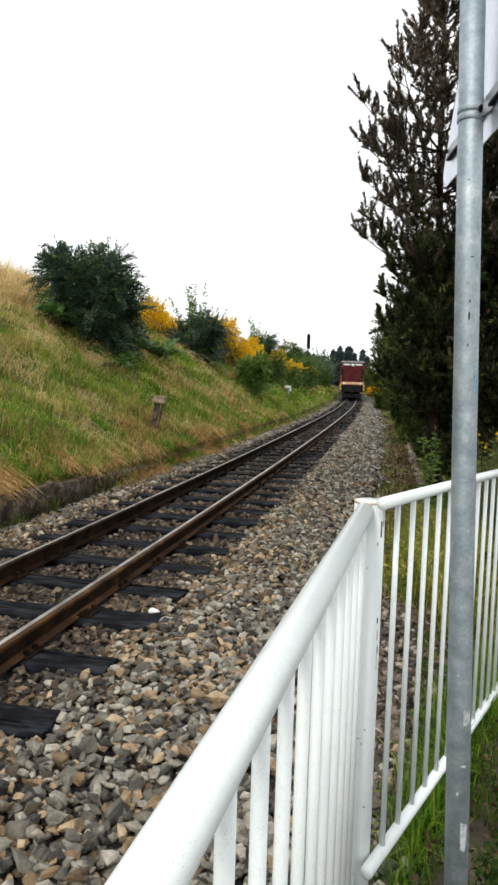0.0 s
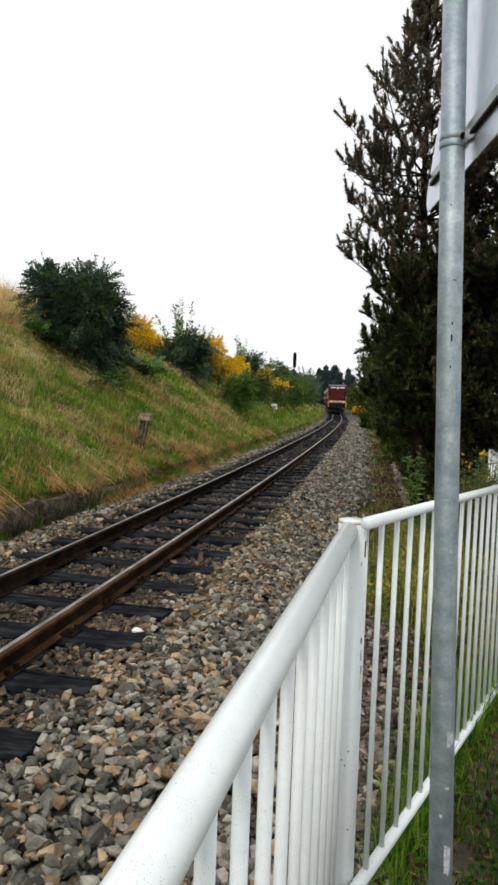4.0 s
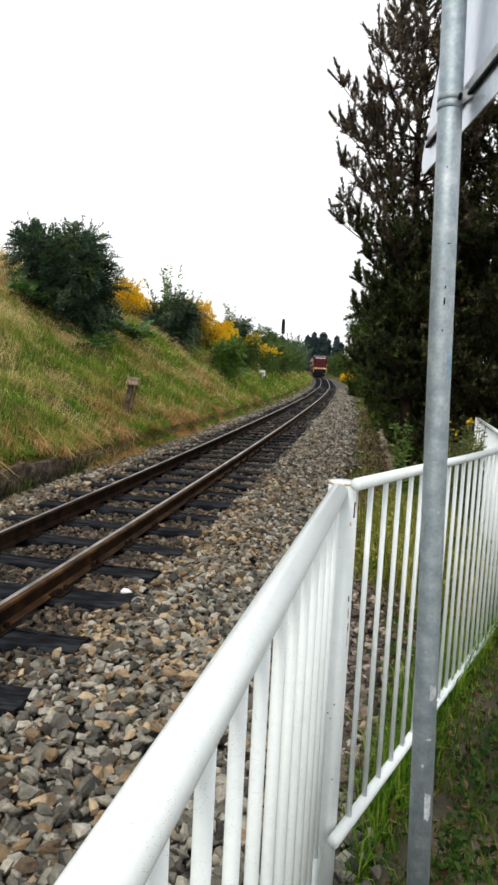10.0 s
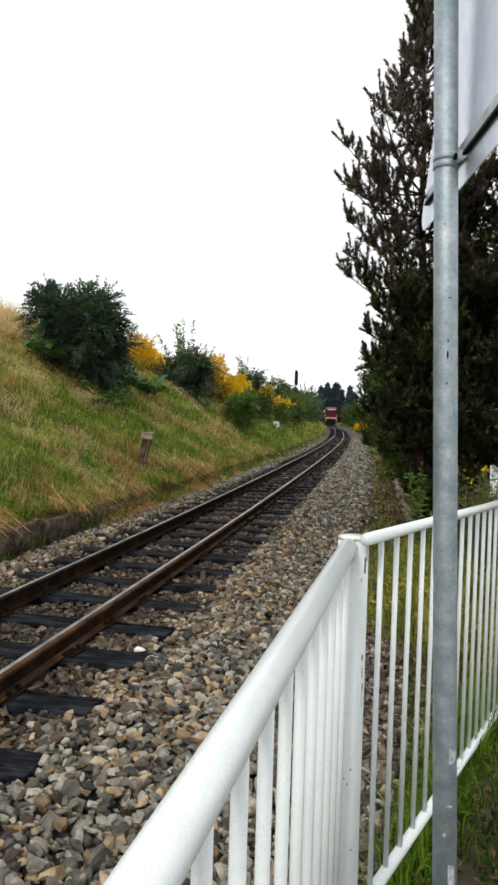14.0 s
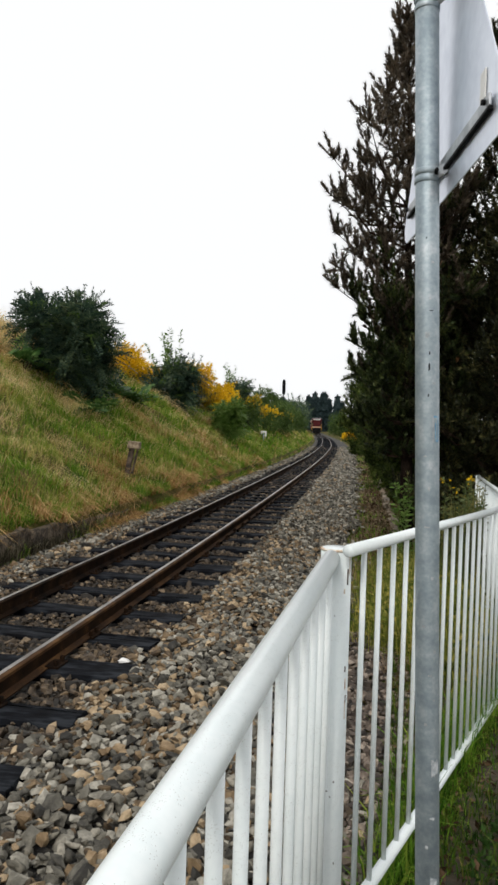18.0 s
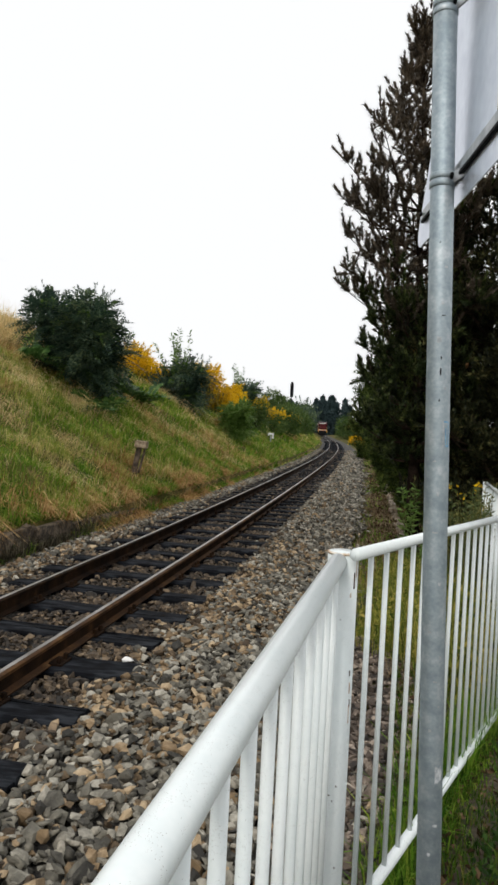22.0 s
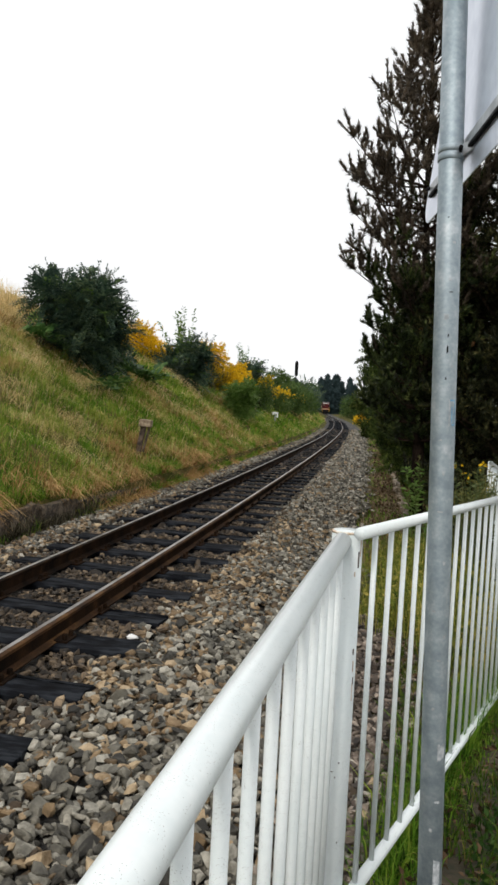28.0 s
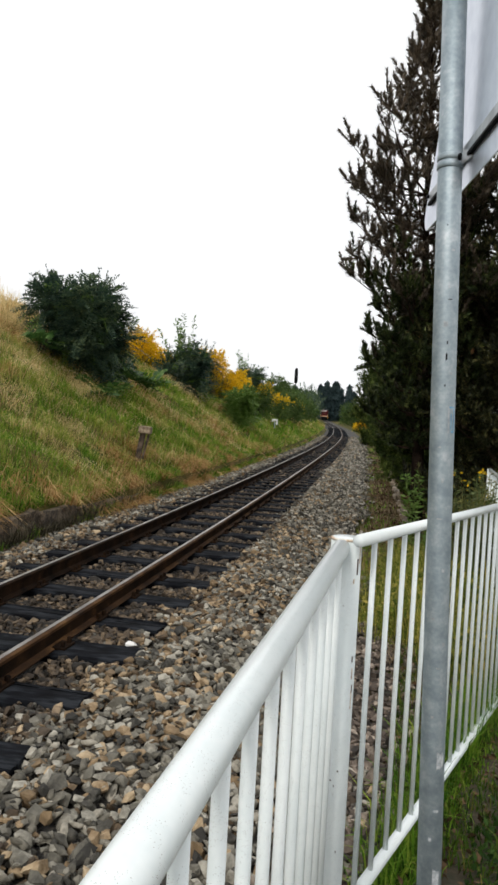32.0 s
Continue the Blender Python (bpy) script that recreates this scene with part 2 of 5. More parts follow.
M["cone"] = surface("pine_cone", (0.14, 0.06, 0.022), (0.34, 0.17, 0.07), rough=0.8, scale=60, fine=160, bump=0.8, depth=0.004)
M["leaf"] = surface("dark_leaves", (0.020, 0.046, 0.036), (0.065, 0.110, 0.068), (0.24, 0.29, 0.13), rough=0.45, scale=1.3, fine=6, bump=0, island=0.5, leaf=0.3, spread=(0.2, 1.0), spec=0.35)
M["leaf_light"] = surface("green_leaves", (0.03, 0.065, 0.012), (0.08, 0.14, 0.03), (0.18, 0.23, 0.06), rough=0.5, scale=1.3, fine=12, bump=0, island=0.7, leaf=0.35, spread=(0.15, 1.05), spec=0.3)
M["bloom"] = surface("yellow_bloom", (0.45, 0.29, 0.012), (0.78, 0.50, 0.015), (0.88, 0.62, 0.03), rough=0.6, scale=1.5, fine=12, bump=0, island=0.6, leaf=0.35, spread=(0.1, 0.95), spec=0.1)
M["broomgreen"] = surface("broom_stems", (0.045, 0.07, 0.018), (0.09, 0.12, 0.03), (0.20, 0.17, 0.04), rough=0.6, scale=1.5, fine=12, bump=0, island=0.7, leaf=0.2, spread=(0.1, 0.95))
M["grass"] = surface("bank_grass", (0.11, 0.19, 0.018), (0.41, 0.43, 0.092), (0.92, 0.74, 0.34), rough=0.75, scale=1.6, fine=5.0, bump=0, island=0.6, leaf=0.45, spread=(0.18, 0.95), spec=0.1)
M["grass_dry"] = surface("dry_grass", (0.17, 0.085, 0.028), (0.48, 0.29, 0.11), (0.82, 0.60, 0.31), rough=0.8, scale=0.8, fine=5.0, bump=0, island=0.6, leaf=0.4, spread=(0.15, 1.0), spec=0.1)
M["grass_straw"] = surface("straw_grass", (0.36, 0.28, 0.10), (0.74, 0.57, 0.27), (0.95, 0.80, 0.50), rough=0.8, scale=0.9, fine=5.0, bump=0, island=0.6, leaf=0.45, spread=(0.15, 1.0), spec=0.1)
M["grass_green"] = surface("green_grass", (0.030, 0.095, 0.007), (0.145, 0.295, 0.026), (0.45, 0.51, 0.08), rough=0.65, scale=1.4, fine=6.0, bump=0, island=0.7, leaf=0.45, spread=(0.12, 1.0), spec=0.12)
M["stalk"] = surface("dead_stalks", (0.022, 0.021, 0.013), (0.10, 0.088, 0.058), (0.30, 0.26, 0.18), rough=0.85, scale=3.0, fine=14, bump=0, island=0.9, leaf=0.25, spread=(0.10, 1.05), spec=0.1)
M["weed"] = surface("yellow_green_leaves", (0.035, 0.065, 0.010), (0.20, 0.24, 0.035), (0.66, 0.52, 0.14), rough=0.6, scale=3.0, fine=14, bump=0, island=0.9, leaf=0.4, spread=(0.10, 1.05), spec=0.15)
M["litter"] = surface("brown_litter", (0.09, 0.065, 0.040), (0.22, 0.165, 0.105), (0.40, 0.31, 0.20), rough=0.8, scale=1.5, fine=9.0, bump=0, island=0.5, leaf=0.2, spread=(0.2, 0.95), spec=0.1)
# path grass with the shade of the trees mixed into its greens
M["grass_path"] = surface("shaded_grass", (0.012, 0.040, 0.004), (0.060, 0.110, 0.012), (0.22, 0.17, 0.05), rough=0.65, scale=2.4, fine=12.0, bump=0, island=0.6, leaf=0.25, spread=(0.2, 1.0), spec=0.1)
M["leafmould"] = surface("dead_leaves", (0.022, 0.013, 0.007), (0.075, 0.045, 0.024), (0.20, 0.13, 0.075), rough=0.85, scale=3.0, fine=20.0, bump=0, island=0.8, leaf=0.1, spread=(0.15, 1.0), spec=0.1)
# herb green, darkened for the same tree shade
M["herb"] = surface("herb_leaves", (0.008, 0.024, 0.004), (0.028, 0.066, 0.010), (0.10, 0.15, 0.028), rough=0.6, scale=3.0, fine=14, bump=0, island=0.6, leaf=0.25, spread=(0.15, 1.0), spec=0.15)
M["hedge"] = surface("green_needles", (0.010, 0.020, 0.004), (0.055, 0.088, 0.019), (0.22, 0.26, 0.06), rough=0.7, scale=1.4, fine=7, bump=0, island=0.45, leaf=0.3, spread=(0.2, 0.9), spec=0.1)
M["wood_pale"] = surface("pale_wood", (0.11, 0.078, 0.048), (0.24, 0.18, 0.12), (0.36, 0.29, 0.20), rough=0.9, scale=14, fine=90, bump=0.8, depth=0.01)
M["wood_dark"] = surface("dark_wood", (0.025, 0.017, 0.012), (0.075, 0.052, 0.036), (0.15, 0.11, 0.08), rough=0.9, scale=14, fine=90, bump=0.8, depth=0.01)
M["robinia"] = surface("robinia_leaves", (0.022, 0.060, 0.014), (0.060, 0.130, 0.030), (0.20, 0.30, 0.09), rough=0.5, scale=3.0, fine=14, bump=0, island=0.6, leaf=0.3, spread=(0.15, 1.0), spec=0.3)
M["weed_green"] = surface("bright_leaves", (0.06, 0.12, 0.02), (0.14, 0.24, 0.05), (0.28, 0.36, 0.12), rough=0.55, scale=3.0, fine=14, bump=0, island=0.6, leaf=0.35, spread=(0.15, 1.0), spec=0.25)
M["red"] = surface("train_red", (0.050, 0.004, 0.005), (0.085, 0.008, 0.009), rough=0.6, scale=2, fine=25, bump=0.05, depth=0.002, spec=0.2)
M["cream"] = surface("train_cream", (0.52, 0.30, 0.16), (0.62, 0.40, 0.24), rough=0.5, scale=3, fine=30)
M["orange"] = surface("train_orange", (0.34, 0.07, 0.015), (0.42, 0.11, 0.025), rough=0.5, scale=3, fine=30)
M["yellow"] = surface("train_yellow", (0.60, 0.33, 0.02), (0.70, 0.42, 0.04), rough=0.5, scale=4, fine=30)
M["black"] = surface("train_black", (0.004, 0.004, 0.005), (0.012, 0.011, 0.011), rough=0.7, scale=4, fine=40, spec=0.15)
M["roof"] = surface("train_roof", (0.20, 0.20, 0.21), (0.30, 0.30, 0.31), rough=0.6, scale=3, fine=30)
M["glass"] = surface("train_window", (0.015, 0.018, 0.022), (0.03, 0.034, 0.04), rough=0.08, scale=2, fine=10, bump=0)
M["lamp"] = surface("lamp_lens", (0.7, 0.7, 0.66), (0.8, 0.8, 0.76), rough=0.15, scale=20, fine=60, bump=0)


# ---- mesh helpers ----
def fast_mesh(name, verts, faces):
    """A mesh from arrays: verts n x 3, faces n x k."""
    me = bpy.data.meshes.new(name)
    verts, faces = np.asarray(verts, np.float32), np.asarray(faces, np.int32)
    me.vertices.add(len(verts))
    me.vertices.foreach_set("co", verts.ravel())
    me.loops.add(faces.size)
    me.loops.foreach_set("vertex_index", faces.ravel())
    me.polygons.add(len(faces))
    me.polygons.foreach_set("loop_start", np.arange(0, faces.size, faces.shape[1], dtype=np.int32))
    me.update(calc_edges=True)
    return me


def put(name, me, material, parent=None, label="", smooth=False):
    ob = new(name, me)
    if material is not None:
        me.materials.append(material)
    me.polygons.foreach_set("use_smooth", np.full(len(me.polygons), smooth))
    ob.parent = parent
    return tagged(ob, label=label)


def part(name, bm, material, parent, label="", smooth=False):
    me = bpy.data.meshes.new(name)
    bm.to_mesh(me)
    bm.free()
    return put(name, me, material, parent, label, smooth)


def thing(name, label, category, at=(0, 0, 0), turn=0.0, group="", kind=""):
    ob = new(name)
    ob.matrix_basis = pose(*at, 0, 0, turn)
    ob.empty_display_size = 0.1
    return tagged(ob, label, category, group, kind)


def block(sx, sy, sz, x=0.0, y=0.0, z=0.0, bevel=0.0, bm=None, turn=None):
    """A bevelled box with its centre at x, y, z."""
    bm = bm or bmesh.new()
    made = bmesh.ops.create_cube(bm, size=1.0)["verts"]
    bmesh.ops.scale(bm, vec=(sx, sy, sz), verts=made)
    if bevel:
        edges = {e for v in made for e in v.link_edges}
        made = bmesh.ops.bevel(bm, geom=list(edges), offset=bevel, segments=2, affect="EDGES", profile=0.6)["verts"]
    if turn is not None:
        bmesh.ops.transform(bm, matrix=turn, verts=made)
    bmesh.ops.translate(bm, vec=(x, y, z), verts=made)
    return bm


def sweep(points, radii, seg=10, cap=True):
    """Arrays of a tapering tube through points."""
    pts = np.asarray(points, float)
    n = len(pts)
    radii = np.broadcast_to(np.asarray(radii, float), (n,))
    tang = np.gradient(pts, axis=0)
    tang /= np.linalg.norm(tang, axis=1)[:, None] + 1e-9
    ref = np.array([0.0, 0, 1]) if abs(tang[0, 2]) < 0.9 else np.array([1.0, 0, 0])
    a = np.cross(tang, ref)
    a /= np.linalg.norm(a, axis=1)[:, None] + 1e-9
    b = np.cross(tang, a)
    ang = np.linspace(0, 2 * np.pi, seg, endpoint=False)
    ring = a[:, None] * np.cos(ang)[None, :, None] + b[:, None] * np.sin(ang)[None, :, None]
    v = (pts[:, None] + ring * radii[:, None, None]).reshape(-1, 3)
    i, j = np.meshgrid(np.arange(n - 1), np.arange(seg), indexing="ij")
    k = (j + 1) % seg
    f = np.stack([i * seg + j, i * seg + k, (i + 1) * seg + k, (i + 1) * seg + j], -1).reshape(-1, 4)
    if cap:
        v = np.vstack([v, pts[:1], pts[-1:]])
        j = np.arange(seg)
        k = (j + 1) % seg
        lo = np.stack([np.full(seg, n * seg), k, j, j], -1)
        hi = np.stack([np.full(seg, n * seg + 1), (n - 1) * seg + j, (n - 1) * seg + k, (n - 1) * seg + k], -1)
        return v, f, np.vstack([lo, hi])[:, :3]
    return v, f, np.zeros((0, 3), int)


def tube(name, points, radii, material, parent=None, seg=12, label="", smooth=True):
    v, quads, tris = sweep(points, radii, seg)
    me = bpy.data.meshes.new(name)
    me.from_pydata(v.tolist(), [], quads.tolist() + tris.tolist())
    return put(name, me, material, parent, label, smooth)


def join_tubes(name, tubes, material, parent=None, seg=6, label="", smooth=True):
    """One mesh of many tapering tubes (limbs, stems)."""
    vs, fs, n = [], [], 0
    for points, radii in tubes:
        v, q, _ = sweep(points, radii, seg, cap=False)
        vs.append(v), fs.append(q + n)
        n += len(v)
    return put(name, fast_mesh(name, np.vstack(vs), np.vstack(fs)), material, parent, label, smooth)


def unit(v):
    return v / (np.linalg.norm(v, axis=-1, keepdims=True) + 1e-9)


def leaves(name, where, along, size, material, parent, rng, wide=0.45, label="", bend=0.25):
    """Pointed leaves at given places, growing along given ways: two triangles each, folded at the middle."""
    n = len(where)
    along = unit(along + rng.normal(0, 0.35, (n, 3)))
    side = unit(np.cross(along, rng.normal(0, 1, (n, 3))))
    up = np.cross(side, along)
    size = np.asarray(size)[:, None] * rng.uniform(0.7, 1.3, (n, 1))
    mid = where + along * size * 0.5
    v = np.stack([where, mid + side * size * wide / 2 + up * size * bend * 0.3, where + along * size - up * size * bend * 0.3, mid - side * size * wide / 2 + up * size * bend * 0.3], 1).reshape(-1, 3)
    base = np.arange(n)[:, None] * 4
    f = np.vstack([base + [0, 1, 2], base + [0, 2, 3]]).reshape(2, n, 3).transpose(1, 0, 2).reshape(-1, 3)
    return put(name, fast_mesh(name, v, f), material, parent, label)


# ---- the lie of the land ----
TRACK_Y = np.array([-40, 0, 5, 9, 14, 20, 30, 45, 60, 87, 107, 157, 211, 300, 420])
TRACK_X = np.array([-1.9, -2.34, -2.405, -2.49, -2.62, -2.82, -3.19, -3.87, -4.75, -7.0, -9.2, -14.9, -20.9, -30.8, -44.0])
_fine = np.linspace(-40, 420, 921)
_raw = np.interp(_fine, TRACK_Y, TRACK_X)
_kernel = np.hanning(41) / np.hanning(41).sum()
_smooth = np.convolve(np.pad(_raw, 20, mode="reflect", reflect_type="odd"), _kernel, "valid")
GAUGE = 0.82


def track_x(y):
    return np.interp(y, _fine, _smooth)


def track_z(y):
    return 0.0057 * np.maximum(0.0, np.asarray(y, float) - 38) ** 1.0


def track_turn(y):
    return math.degrees(math.atan2(-(float(track_x(y + 1)) - float(track_x(y - 1))), 2.0))


CREST_Y = [-40, 0, 12, 20, 27, 35, 50, 80, 150, 420]
CREST_Z = [5.4, 5.2, 5.0, 4.7, 3.8, 2.9, 2.5, 2.6, 3.2, 4.0]


def rough(x, y, size):
    return np.sin(x / size * 1.7 + 1.3 * np.sin(y / size * 0.9)) * np.cos(y / size * 1.3 + 0.7 * np.sin(x / size * 1.1))


def ground_z(x, y):
    """Height of the ground sheet: track bed, shoulder and path, and the grassy bank."""
    x, y = np.asarray(x, float), np.asarray(y, float)
    u, zt = x - track_x(y), track_z(y)
    s = np.maximum(0.0, -u - 1.62)
    crest = np.interp(y, CREST_Y, CREST_Z)
    slope = 0.06 + 0.60 * s
    k = 0.5
    bank = -np.log(np.exp(-slope / k) + np.exp(-crest / k)) * k + 0.05 * np.maximum(0, s - 9)
    bank = bank + np.minimum(1, s) * (0.12 * rough(x, y, 0.55) + 0.12 * rough(x + 7, y, 1.9))
    right = -0.22 - 0.10 * np.clip((u - 1.2) / 1.0, 0, 1)
    near = np.clip((x + 0.12) / 0.25, 0, 1) * np.clip((9 - y) / 3, 0, 1)
    right = right * (1 - near) + (-0.13) * near + np.clip(u - 2.2, 0, 1) * 0.02 * rough(x, y, 0.5)
    right = right - 0.34 * np.clip((u - 2.86) / 0.13, 0, 1) * np.clip((4.3 - u) / 0.8, 0, 1) * np.clip((y - 8) / 3, 0, 1) + 0.16 * np.clip((u - 4.2) / 3, 0, 1)
    z = np.where(u < -1.62, bank, np.where(u > 1.2, right, -0.22))
    return z + zt


# ---- ground ----
def grid_axis(*stretches):
    out = []
    for lo, hi, step in stretches:
        out.append(np.arange(lo, hi, step))
    return np.concatenate(out + [np.array([stretches[-1][1]])])


gx = grid_axis((-1500, -100, 200), (-100, -30, 10), (-30, -14, 1.0), (-14, -5, 0.25), (-5, 4, 0.12), (4, 12, 0.5), (12, 40, 4), (40, 100, 15), (100, 1500, 200))
gy = grid_axis((-300, -20, 40), (-20, 0, 1.0), (0, 12, 0.15), (12, 45, 0.4), (45, 130, 1.5), (130, 420, 10), (420, 2500, 130))
GX, GY = np.meshgrid(gx, gy, indexing="ij")
gv = np.stack([GX, GY, ground_z(GX, GY)], -1).reshape(-1, 3)
ii, jj = np.meshgrid(np.arange(len(gx) - 1), np.arange(len(gy) - 1), indexing="ij")
gf = np.stack([ii * len(gy) + jj, (ii + 1) * len(gy) + jj, (ii + 1) * len(gy) + jj + 1, ii * len(gy) + jj + 1], -1).reshape(-1, 4)
tagged(put("ground", fast_mesh("ground", gv, gf), M["soil"], smooth=True), "grassy earth with a bank beside the track", "ground", kind="structure")


def ballast_z(u, y):
    """Height of the ballast's surface across the track."""
    u = np.asarray(u, float)
    y = np.asarray(y, float)
    on = np.clip((y - 3.5) / 3.0, 0, 1)
    z = np.where(np.abs(u) < 0.96, -0.152 - 0.022 * on, -0.145)
    z = np.where(u > 0.96, -0.135 - 0.085 * np.clip((u - 1.0) / 1.3, 0, 1) + 0.05 * np.clip((u - 2.1) / 0.3, 0, 1) * np.clip((4.6 - y) / 1.4, 0, 1) + 0.055 * on * np.exp(-(((u - 1.34) / 0.28) ** 2)), z)
    z = np.where(u < -0.96, -0.14 - 0.05 * np.clip((-u - 1.0) / 0.5, 0, 1), z)
    return z + track_z(y)


def ribbon(name, us, ys, height, material, label, category):
    """A sheet that follows the track between two offsets."""
    U, Y = np.meshgrid(us, ys, indexing="ij")
    v = np.stack([track_x(Y) + U, Y, height(U, Y)], -1).reshape(-1, 3)
    i, j = np.meshgrid(np.arange(len(us) - 1), np.arange(len(ys) - 1), indexing="ij")
    f = np.stack([i * len(ys) + j, (i + 1) * len(ys) + j, (i + 1) * len(ys) + j + 1, i * len(ys) + j + 1], -1).reshape(-1, 4)
    return tagged(put(name, fast_mesh(name, v, f), material, smooth=True), label, category, kind="structure")


bed_y = grid_axis((-12, 20, 0.25), (20, 80, 1.0), (80, 420, 5))
ballast_bed = ribbon("ballast_bed", np.linspace(-1.6, 2.05, 42), bed_y, lambda u, y: ballast_z(u, y) - 0.03 + 0.006 * rough(u, y, 0.12), M["bed"], "bed of gravel under the track, near-black for shade between the stones", "track bed")

# footpath of trodden earth on the near side of the fence
pt_, py_ = np.meshgrid(np.linspace(0, 3.2, 60), np.linspace(-3, 7, 120), indexing="ij")
px_ = pt_ + np.where(py_ < 1.9, -0.19 + 0.03 * np.clip(py_, 0, 2), -0.04 + 0.329 * (py_ - 1.9))
pz_ = ground_z(px_, py_) + 0.02 + 0.012 * rough(px_, py_, 0.22) - 0.06 * np.clip((0.08 - pt_) / 0.08, 0, 1) - 0.2 * np.clip((py_ - 5.5) / 1.5, 0, 1)
i, j = np.meshgrid(np.arange(59), np.arange(119), indexing="ij")
tagged(put("footpath", fast_mesh("footpath", np.stack([px_, py_, pz_], -1).reshape(-1, 3), np.stack([i * 120 + j, (i + 1) * 120 + j, (i + 1) * 120 + j + 1, i * 120 + j + 1], -1).reshape(-1, 4)), M["path"], smooth=True), "trodden earth footpath with patchy grass", "path", kind="structure")

# ---- track ----
track = thing("railway_track", "narrow-gauge track with rusty rails on dark wooden sleepers", "railway track", kind="structure")


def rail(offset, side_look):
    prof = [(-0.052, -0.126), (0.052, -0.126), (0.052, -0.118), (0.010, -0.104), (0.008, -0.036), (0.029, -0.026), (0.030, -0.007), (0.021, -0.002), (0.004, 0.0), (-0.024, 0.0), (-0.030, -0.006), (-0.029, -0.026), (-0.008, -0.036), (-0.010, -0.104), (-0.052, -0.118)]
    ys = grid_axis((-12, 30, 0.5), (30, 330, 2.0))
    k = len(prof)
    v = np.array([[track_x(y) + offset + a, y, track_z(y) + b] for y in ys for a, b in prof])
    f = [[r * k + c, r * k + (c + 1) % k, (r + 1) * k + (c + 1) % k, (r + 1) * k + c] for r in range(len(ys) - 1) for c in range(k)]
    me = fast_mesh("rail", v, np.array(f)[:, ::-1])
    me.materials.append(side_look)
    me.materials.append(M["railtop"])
    me.materials.append(M["rust_shaded"])
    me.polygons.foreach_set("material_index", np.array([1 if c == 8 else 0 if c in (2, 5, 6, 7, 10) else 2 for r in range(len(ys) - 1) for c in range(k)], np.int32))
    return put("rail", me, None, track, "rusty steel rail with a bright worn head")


# the left rail's sides take the shade-darkened rust, the right rail's the lit one
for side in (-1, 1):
    rail(side * (GAUGE / 2), M["railside"] if side > 0 else M["rust_shaded"])

SLEEPER_Y = 2.685 - 0.66 * 8 + 0.66 * np.arange(300)


def sleeper_mesh(seed):
    """A worn sleeper: splits along its grain, checked ends and an uneven top."""
    rng = np.random.default_rng(seed)
    prof = [(-0.125, -0.15), (-0.125, -0.016), (-0.113, -0.003)]
    for c in sorted(rng.uniform(-0.085, 0.085, 2)):
        d = rng.uniform(0.012, 0.026)
        prof += [(c - 0.0035, -rng.uniform(0, 0.004)), (c, -d), (c + 0.003, -rng.uniform(0, 0.005))]
    prof = sorted(prof[:3]) + sorted(prof[3:]) + [(0.113, -0.003), (0.125, -0.016), (0.125, -0.15)]
    prof[0], prof[1], prof[2] = (-0.125, -0.15), (-0.125, -0.016), (-0.113, -0.003)
    xs = np.linspace(-0.94, 0.94, 15)
    k = len(prof)
    wave = np.cumsum(rng.normal(0, 0.0022, (15, k)), 0)
    v = []
    for i, x in enumerate(xs):
        gape = 1.0 + 0.5 * abs(x) / 0.94
        for j, (a, b) in enumerate(prof):
            v.append((x + (rng.normal(0, 0.006) if i in (0, 14) else 0), a + wave[i, j] * (0.7 if 2 < j < k - 3 else 0.4), -0.15 if b == -0.15 else b * gape + wave[i, j] * 0.4))
    quads = [(i * k + j, (i + 1) * k + j, (i + 1) * k + j + 1, i * k + j + 1) for i in range(14) for j in range(k - 1)]
    ends = [tuple(range(k)), tuple(range(14 * k + k - 1, 14 * k - 1, -1))]
    me = bpy.data.meshes.new("sleeper")
    me.from_pydata(v, [], [q[::-1] for q in quads] + ends)
    me.materials.append(M["sleeper"])
    return me


sleeper_kinds = [sleeper_mesh(s) for s in range(5)]
plate_bm = block(0.19, 0.15, 0.014, 0, 0, 0.007, 0.003)
for sx in (-1, 1):
    for sy in (-1, 1):
        block(0.026, 0.026, 0.038, sx * 0.068, sy * 0.045, 0.03, 0.005, plate_bm)
plate_me = bpy.data.meshes.new("baseplate")
plate_bm.to_mesh(plate_me)
plate_bm.free()
plate_me.materials.append(M["rust_shaded"])
srng = np.random.default_rng(5)
for k, y in enumerate(SLEEPER_Y[:160]):
    ob = new("sleeper", sleeper_kinds[k % 5])
    ob.parent = track
    ob.matrix_basis = pose(float(track_x(y)) + srng.normal(0, 0.018), float(y), float(track_z(y)) - 0.130 + srng.normal(0, 0.004), 0, srng.normal(0, 0.25), track_turn(float(y)) + srng.normal(0, 0.6))
    if k < 45:
        for side in (-1, 1):
            pl = new("baseplate", plate_me)
            pl.parent = ob
            pl.matrix_basis = pose(side * GAUGE / 2, 0, 0.0)
far_v, far_f = [], []
for y in SLEEPER_Y[160:]:
    for sx, sy, sz in ((-1, -1, 0), (1, -1, 0), (1, 1, 0), (-1, 1, 0)):
        far_v.append((track_x(y) + sx * 0.93, y + sy * 0.11, track_z(y) - 0.137))
far_f = np.arange(len(far_v)).reshape(-1, 4)
tagged(put("far_sleepers", fast_mesh("far_sleepers", far_v, far_f), M["sleeper"], track), kind="stuff")

